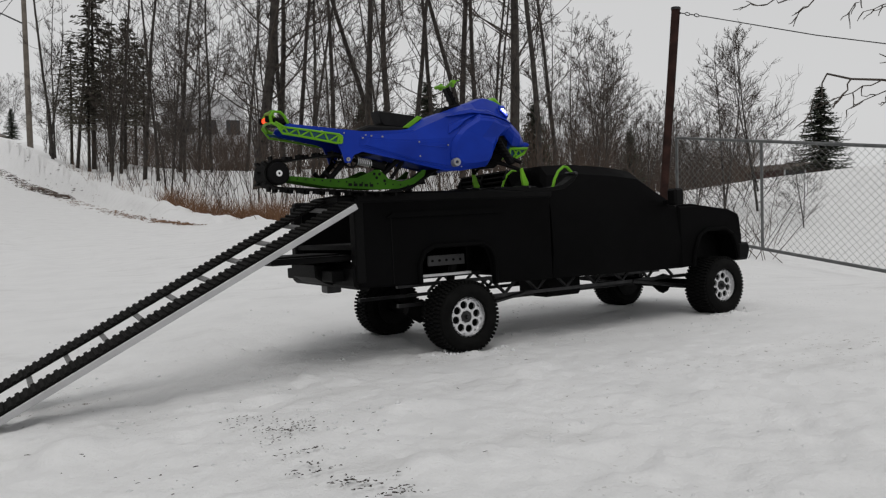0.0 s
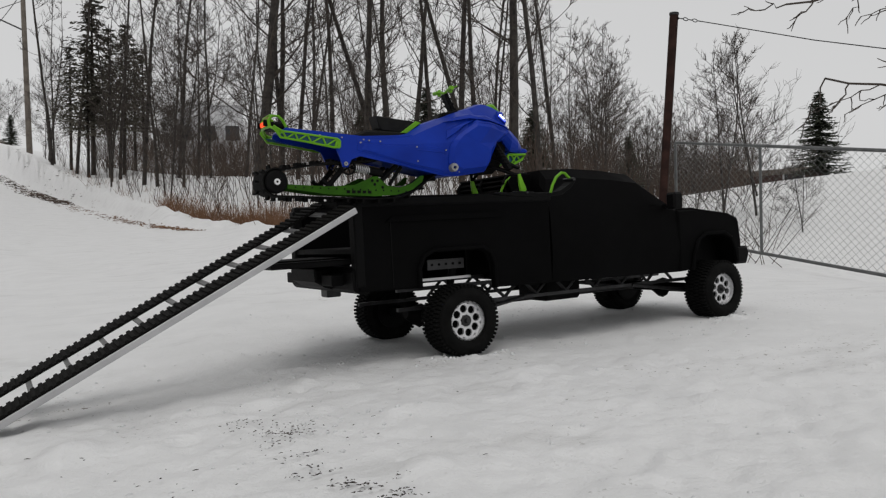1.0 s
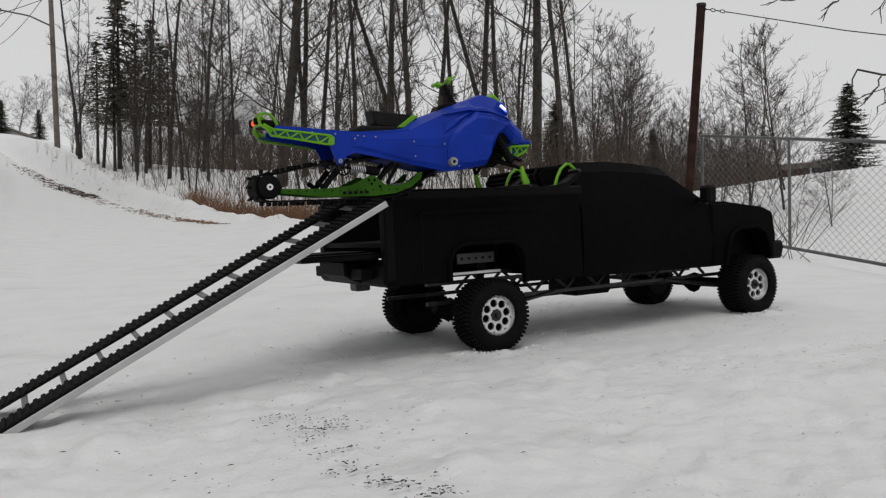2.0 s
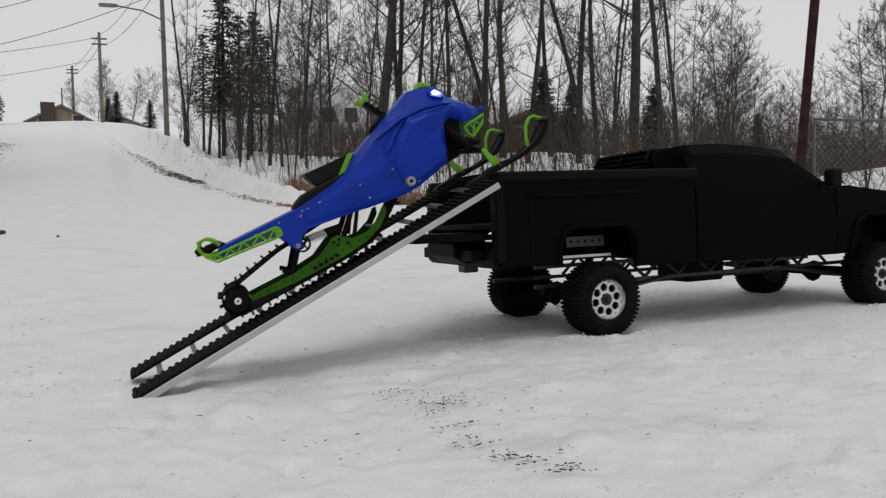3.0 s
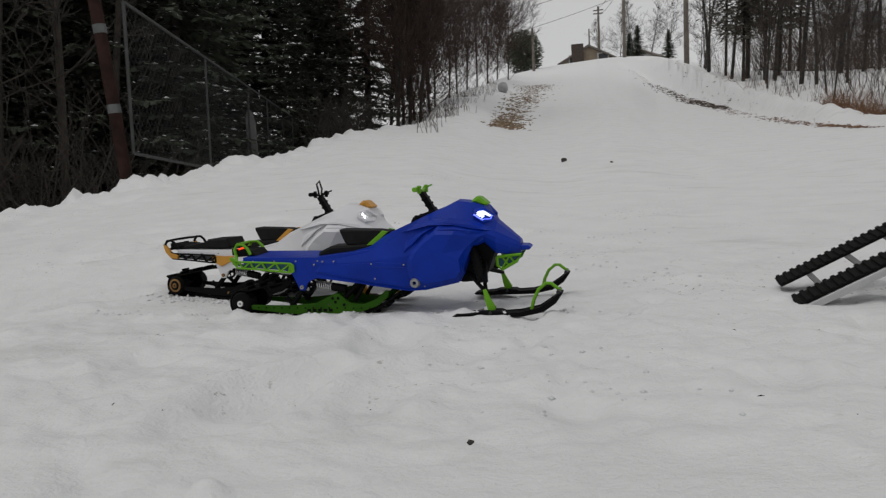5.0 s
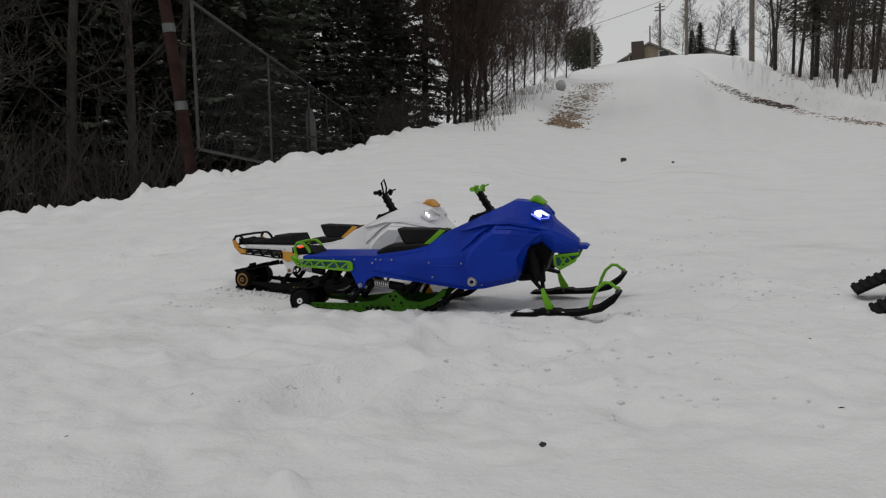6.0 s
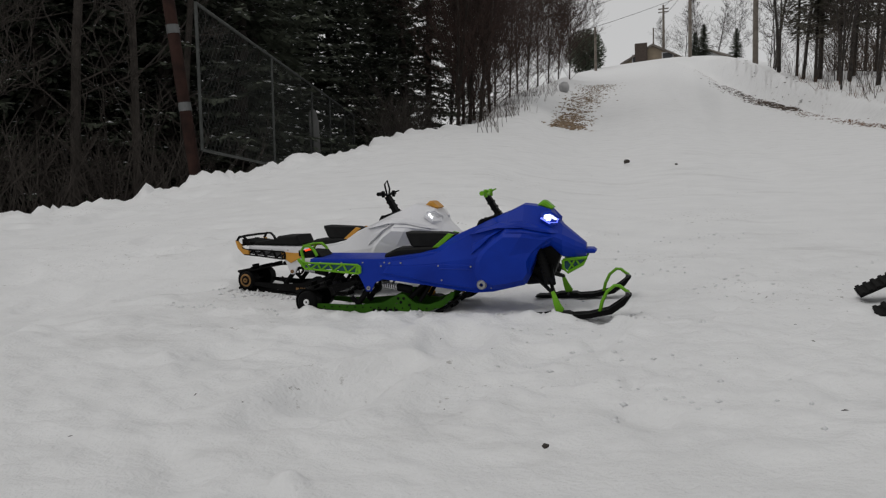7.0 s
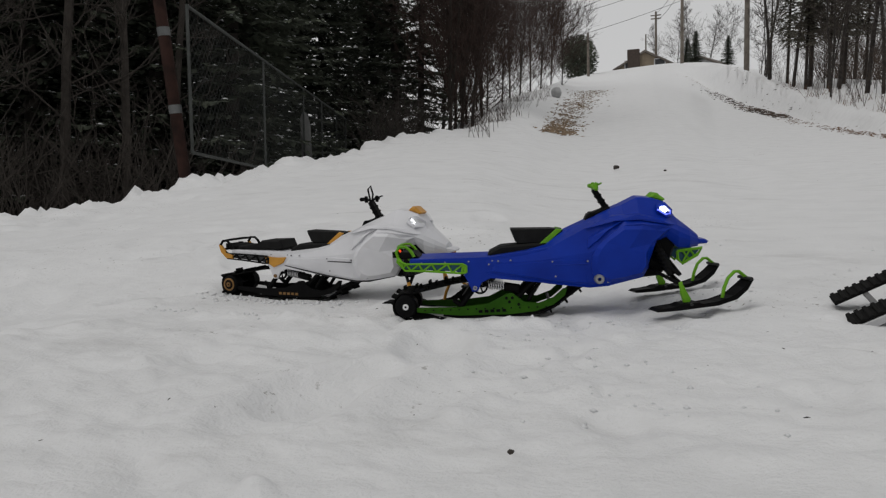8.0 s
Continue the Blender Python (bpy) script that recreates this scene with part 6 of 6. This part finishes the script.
def round_bush(az, r, width, height):
    rnd = random.Random(31)
    t = thing("round_bush", "dark round clipped evergreen bush on the hilltop", "bush")
    V, F = [], []
    for _ in range(5200):
        u, v, w = rnd.gauss(0, 1), rnd.gauss(0, 1), rnd.gauss(0, 1)
        n = Vector((u, v, w)).normalized()
        q = rnd.uniform(0.25, 1.03) + 0.08 * noise.noise(n * 3)
        c = Vector((n.x * width / 2 * q, n.y * width / 2 * q, height * 0.48 + n.z * height * 0.52 * q))
        d = (n + Vector((rnd.uniform(-.7, .7), rnd.uniform(-.7, .7), rnd.uniform(-.2, .7)))).normalized()
        s = d.orthogonal().normalized() * 0.07
        b = len(V)
        V += [tuple(c - s), tuple(c + s), tuple(c + d * 0.28)]
        F.append((b, b + 1, b + 2))
    raw_part("crown", V, F, NEEDLE, t)
    V, F = [], []
    limb(V, F, [Vector((0, 0, -0.4)), Vector((0, 0, height * 0.6))], [0.08, 0.04], 6)
    raw_part("trunk", V, F, DARKBARK, t)
    p = place(az, r)
    t.matrix_basis = Matrix.Translation((p.x, p.y, 0.18 + 0.140 * r - 0.75))


round_bush(10.3, 70, 3.4, 3.7)


def steel_post(label, base, top, r, bands=()):
    t = thing("steel_post", label, "post", "posts")
    bm = bmesh.new()
    tube(bm, [base, top], r, 12)
    part("shaft", bm, RUST, t, "", 40)
    bm = bmesh.new()
    tube(bm, [top - (top - base).normalized() * 0.01, top + (top - base).normalized() * 0.012], r * 1.12, 12)
    part("cap", bm, DARKMETAL, t, "", 40)
    for f in bands:
        p = base.lerp(top, f)
        d = (top - base).normalized()
        bm = bmesh.new()
        tube(bm, [p - d * 0.03, p + d * 0.03], r * 1.06, 12)
        part("band", bm, GALV, t, "grey metal band", 40)
    return t


ptop = polar(-48.15, 6.9, 0.264)
steel_post("tall rust-brown steel gate post with a chain at its top", polar(-46.4, 6.9, -0.03), ptop, 0.037)
steel_post("leaning rust-brown steel gate post among the spruces", polar(39.6, 5.6, -0.03), polar(40.9, 5.6, 0.30), 0.042, (0.42, 0.71))


def chain_wire():
    t = thing("chain_and_wire", "short chain and taut wire from the gate post", "wire")
    a, b = ptop - Vector((0, 0, 0.03)), polar(-64, 6.2, 0.170)
    for k in range(6):
        bm = bmesh.new()
        c = a.lerp(b, (k + 0.5) * 0.022)
        d = (b - a).normalized()
        s = d.cross(Vector((0, 0, 1))).normalized() if k % 2 else Vector((0, 0, 1))
        tube(bm, [c + d * 0.024 * math.cos(q) + s * 0.013 * math.sin(q) for q in [i * math.pi / 5 for i in range(11)]], 0.004, 5, False)
        part("link", bm, DARKMETAL, t, "", 40)
    bm = bmesh.new()
    tube(bm, [a.lerp(b, 0.13), a.lerp(b, 0.6) - Vector((0, 0, 0.02)), b], 0.0042, 5)
    part("wire", bm, DARKMETAL, t)
    return t


chain_wire()


def side_branch(name, start, end, seed, r):
    """A limb reaching into view from a tree that stands outside it."""
    rnd = random.Random(seed)
    V, F = [], []
    base = place(-74, 6.0)
    tr = thing(name, "bare tree with knobbly twigs reaching over the gate", "tree", "bare trees")
    limb(V, F, [base - Vector((0, 0, 0.3)), base + Vector((0.05, 0, 1.2)), base + Vector((0.1, 0.05, 3.2))], [0.10, 0.085, 0.05], 8)
    raw_part("trunk", V, F, BARK, tr)
    V, F = [], []
    def crooked(a, b, n, sway):
        pts = []
        for k in range(n + 1):
            q = a.lerp(b, k / n)
            if 0 < k < n:
                q = q + Vector((rnd.uniform(-sway, sway), rnd.uniform(-sway, sway), rnd.uniform(-sway, sway)))
            pts.append(q)
        return pts

    def taper(pts, r0, r1):
        return [r0 + (r1 - r0) * k / (len(pts) - 1) for k in range(len(pts))]

    for s, e in zip(start, end):
        s0 = base + Vector((0.06, 0.02, s))
        main = crooked(s0, e, 12, 0.035)
        limb(V, F, main, taper(main, r, 0.006), 6)
        for i in range(5, len(main)):
            for _ in range(1):
                d = ((e - s0).normalized() + Vector((rnd.uniform(-.8, .8), rnd.uniform(-.8, .8), rnd.uniform(-1.3, .5)))).normalized()
                tip = main[i] + d * rnd.uniform(0.12, 0.42) - Vector((0, 0, 0.06))
                side = crooked(main[i], tip, 6, 0.018)
                limb(V, F, side, taper(side, 0.005, 0.0025), 4)
                for q in side[2:]:
                    t2 = q + (d + Vector((rnd.uniform(-.9, .9), rnd.uniform(-.9, .9), rnd.uniform(-.9, .6)))).normalized() * rnd.uniform(0.03, 0.11)
                    spur = crooked(q, t2, 3, 0.006)
                    limb(V, F, spur, taper(spur, 0.0045, 0.0025), 3)
    raw_part("crown", V, F, TWIG, tr)


side_branch("bare_tree", (1.1, 1.9), (polar(-57.8, 5.2, 0.160), polar(-55.6, 5.2, 0.255)), 5, 0.013)


def utility_pole(label, az, r, top, arm=True, lamp=False, radius=0.13):
    t = thing("utility_pole", label, "pole", "utility poles")
    b = place(az, r)
    h = 0.18 + top * r - b.z
    bm = bmesh.new()
    tube(bm, [b - Vector((0, 0, 0.5)), b + Vector((0.02 * h, 0, h))], [radius, radius * 0.7], 10)
    part("shaft", bm, POLEWOOD, t, "", 40)
    if arm:
        for q in (0.93, 0.87):
            bm = bmesh.new()
            c = b + Vector((0.02 * h * q, 0, h * q))
            box(bm, c.x - 0.6, c.x + 0.6, c.y - 0.06, c.y + 0.06, c.z - 0.06, c.z + 0.06)
            part("crossarm", bm, POLEWOOD, t)
    if lamp:
        bm = bmesh.new()
        c = Vector((b.x + 0.02 * h * 0.7, b.y, 0.18 + lamp * r - 0.45))
        tube(bm, [c, c + Vector((-0.9, -0.2, 0.35)), c + Vector((-2.0, -0.4, 0.45))], 0.035, 6)
        part("lamp_arm", bm, GALV, t, "", 40)
        bm = bmesh.new()
        e = c + Vector((-2.0, -0.4, 0.45))
        loft(bm, [[e + Vector((dx, dy * w, dz)) for dy, dz in ((-0.14, -0.06), (0.14, -0.06), (0.10, 0.07), (-0.10, 0.07))] for dx, w in ((0.05, 0.4), (-0.25, 1.0), (-0.6, 0.9), (-0.75, 0.4))])
        part("lamp_head", bm, GALV, t)
    return b + Vector((0.02 * h, 0, h))


P1 = utility_pole("grey wooden utility pole with a street lamp", -1.35, 38, 0.36, False, 0.278, 0.13)
P2 = utility_pole("wooden utility pole with crossarms on the hill", 2.9, 70, 0.247, True, False, 0.17)
P3 = utility_pole("wooden utility pole far up the hill", 4.7, 95, 0.205, True, False, 0.17)
P4 = utility_pole("slim pole beside a round bush", 9.6, 60, 0.186, False, False, 0.12)
P5 = utility_pole("wooden utility pole by the houses", 5.4, 110, 0.178, False, False, 0.13)


def power_line(label, a, b, sag, r=0.016):
    t = thing("power_line", label, "cable", "power lines")
    bm = bmesh.new()
    tube(bm, [a.lerp(b, k / 12) - Vector((0, 0, sag * 4 * (k / 12) * (1 - k / 12))) for k in range(13)], r, 4)
    part("cable", bm, CABLE, t)


FARL = polar(16, 45, 0.24)
for dz, sag in ((-0.4, 0.7), (-2.2, 0.6)):
    power_line("sagging dark power line across the sky", P1 + Vector((0, 0, dz)), FARL + Vector((0, 0, dz)), sag)
    power_line("sagging dark power line over the hill", P2 + Vector((0, 0, dz * 0.5)), P3 + Vector((0, 0, dz * 0.5)), 0.4, 0.020)
    power_line("dark power line between the poles", P1 + Vector((0, 0, dz * 0.8)), P2 + Vector((0, 0, dz * 0.5)), 0.7)
    power_line("dark power line running past the bush", P2 + Vector((0, 0, dz)), polar(20, 62, 0.19) + Vector((0, 0, dz)), 0.5, 0.020)


# ---- houses ----
SIDING = simple("beige_siding", (0.20, 0.16, 0.115), (0.27, 0.22, 0.16), 2, 0.8, 0, 0.1, 0.01)
WALLWHITE = simple("pale_siding", (0.46, 0.46, 0.47), (0.55, 0.55, 0.56), 2, 0.8, 0, 0.1, 0.01)
ROOFM = simple("roof_shingle", (0.10, 0.085, 0.075), (0.17, 0.15, 0.13), 3, 0.9, 0, 0.2, 0.02)
BRICKDARK = simple("dark_brick", (0.045, 0.035, 0.03), (0.08, 0.06, 0.05), 5, 0.9, 0, 0.3, 0.02)
GLASSDARK = simple("dark_pane", (0.02, 0.022, 0.026), (0.04, 0.042, 0.046), 2, 0.15, 0, 0)
REDSIDE = simple("dark_red_siding", (0.045, 0.020, 0.018), (0.075, 0.034, 0.030), 2, 0.85, 0, 0.1, 0.01)


def house(name, label, az, r, width, depth, eave, ridge, wall, chimney=None, flat=False, turn=0.0, rows=1, cols=3, drop=0.0, cover=None):
    t = thing(name, label, "house")
    bm = bmesh.new()
    w, d = width / 2, depth / 2
    if flat:
        box(bm, -w, w, -d, d, -2.5, eave)
    else:
        prism(bm, [(-w, -2.5), (w, -2.5), (w, eave), (0, ridge), (-w, eave)], -d, d)
    part("wall", bm, wall, t)
    if flat:
        bm = bmesh.new()
        box(bm, -w - 0.3, w + 0.3, -d - 0.3, d + 0.3, eave, eave + 0.35)
        part("roof", bm, cover or ROOFM, t)
    else:
        for sg in (-1, 1):
            bm = bmesh.new()
            k = 0.35
            sl = (ridge - eave) / w
            prism(bm, [(0, ridge + 0.02), (sg * (w + k), eave - sl * k + 0.02), (sg * (w + k), eave - sl * k + 0.24), (0, ridge + 0.26)], -d - 0.4, d + 0.4)
            part("roof", bm, cover or ROOFM, t)
    for i in range(rows):
        for j in range(cols):
            x = -w + (j + 0.5) * width / cols
            z = 0.2 + i * 2.6
            win = new("window")
            win.parent = t
            bm = bmesh.new()
            box(bm, x - 0.55, x + 0.55, -d - 0.05, -d + 0.02, z, z + 1.2)
            part("pane", bm, GLASSDARK, win)
            bm = bmesh.new()
            for bx in ((x - 0.66, x - 0.55, z - 0.1, z + 1.3), (x + 0.55, x + 0.66, z - 0.1, z + 1.3), (x - 0.55, x + 0.55, z + 1.2, z + 1.3), (x - 0.55, x + 0.55, z - 0.1, z)):
                box(bm, bx[0], bx[1], -d - 0.09, -d + 0.01, bx[2], bx[3])
            part("frame", bm, WALLWHITE, win)
    if chimney:
        bm = bmesh.new()
        box(bm, chimney[0] - 0.7, chimney[0] + 0.7, -d - 0.5, -d + 0.6, -2.0, chimney[1])
        part("chimney", bm, BRICKDARK, t)
    p = polar(az, r, 0)
    g = land(p.x, p.y)
    t.matrix_basis = Matrix.Translation((p.x, p.y, g - drop)) @ pose(0, 0, 0, 0, 0, az + turn)
    return t


house("house", "low beige house with a dark brick chimney behind the hilltop", 5.55, 97, 6.8, 9, 0.5, 2.3, SIDING, (-1.3, 2.7), False, 3, 1, 2, 1.2)
house("house", "pale flat-roofed house behind the bare trees", -12.6, 66, 5.6, 8, 3.0, 5, WALLWHITE, None, True, 8, 1, 3, -2.2, SNOWCLUMP)
house("house", "small pale house behind the spruces on the hill", 0.9, 92, 4, 6, 1.2, 2.2, WALLWHITE, None, False, -20, 1, 2, 1.7)
house("shed", "long low dark red building beyond the field", -49.5, 58, 16, 7, 1.0, 2.0, REDSIDE, None, True, -10, 1, 5, 0.3)
house("shed", "small brown house half hidden by trees", -28.0, 44, 5, 6, 1.3, 2.2, REDSIDE, None, False, 10, 1, 2, 0.3)


motions()
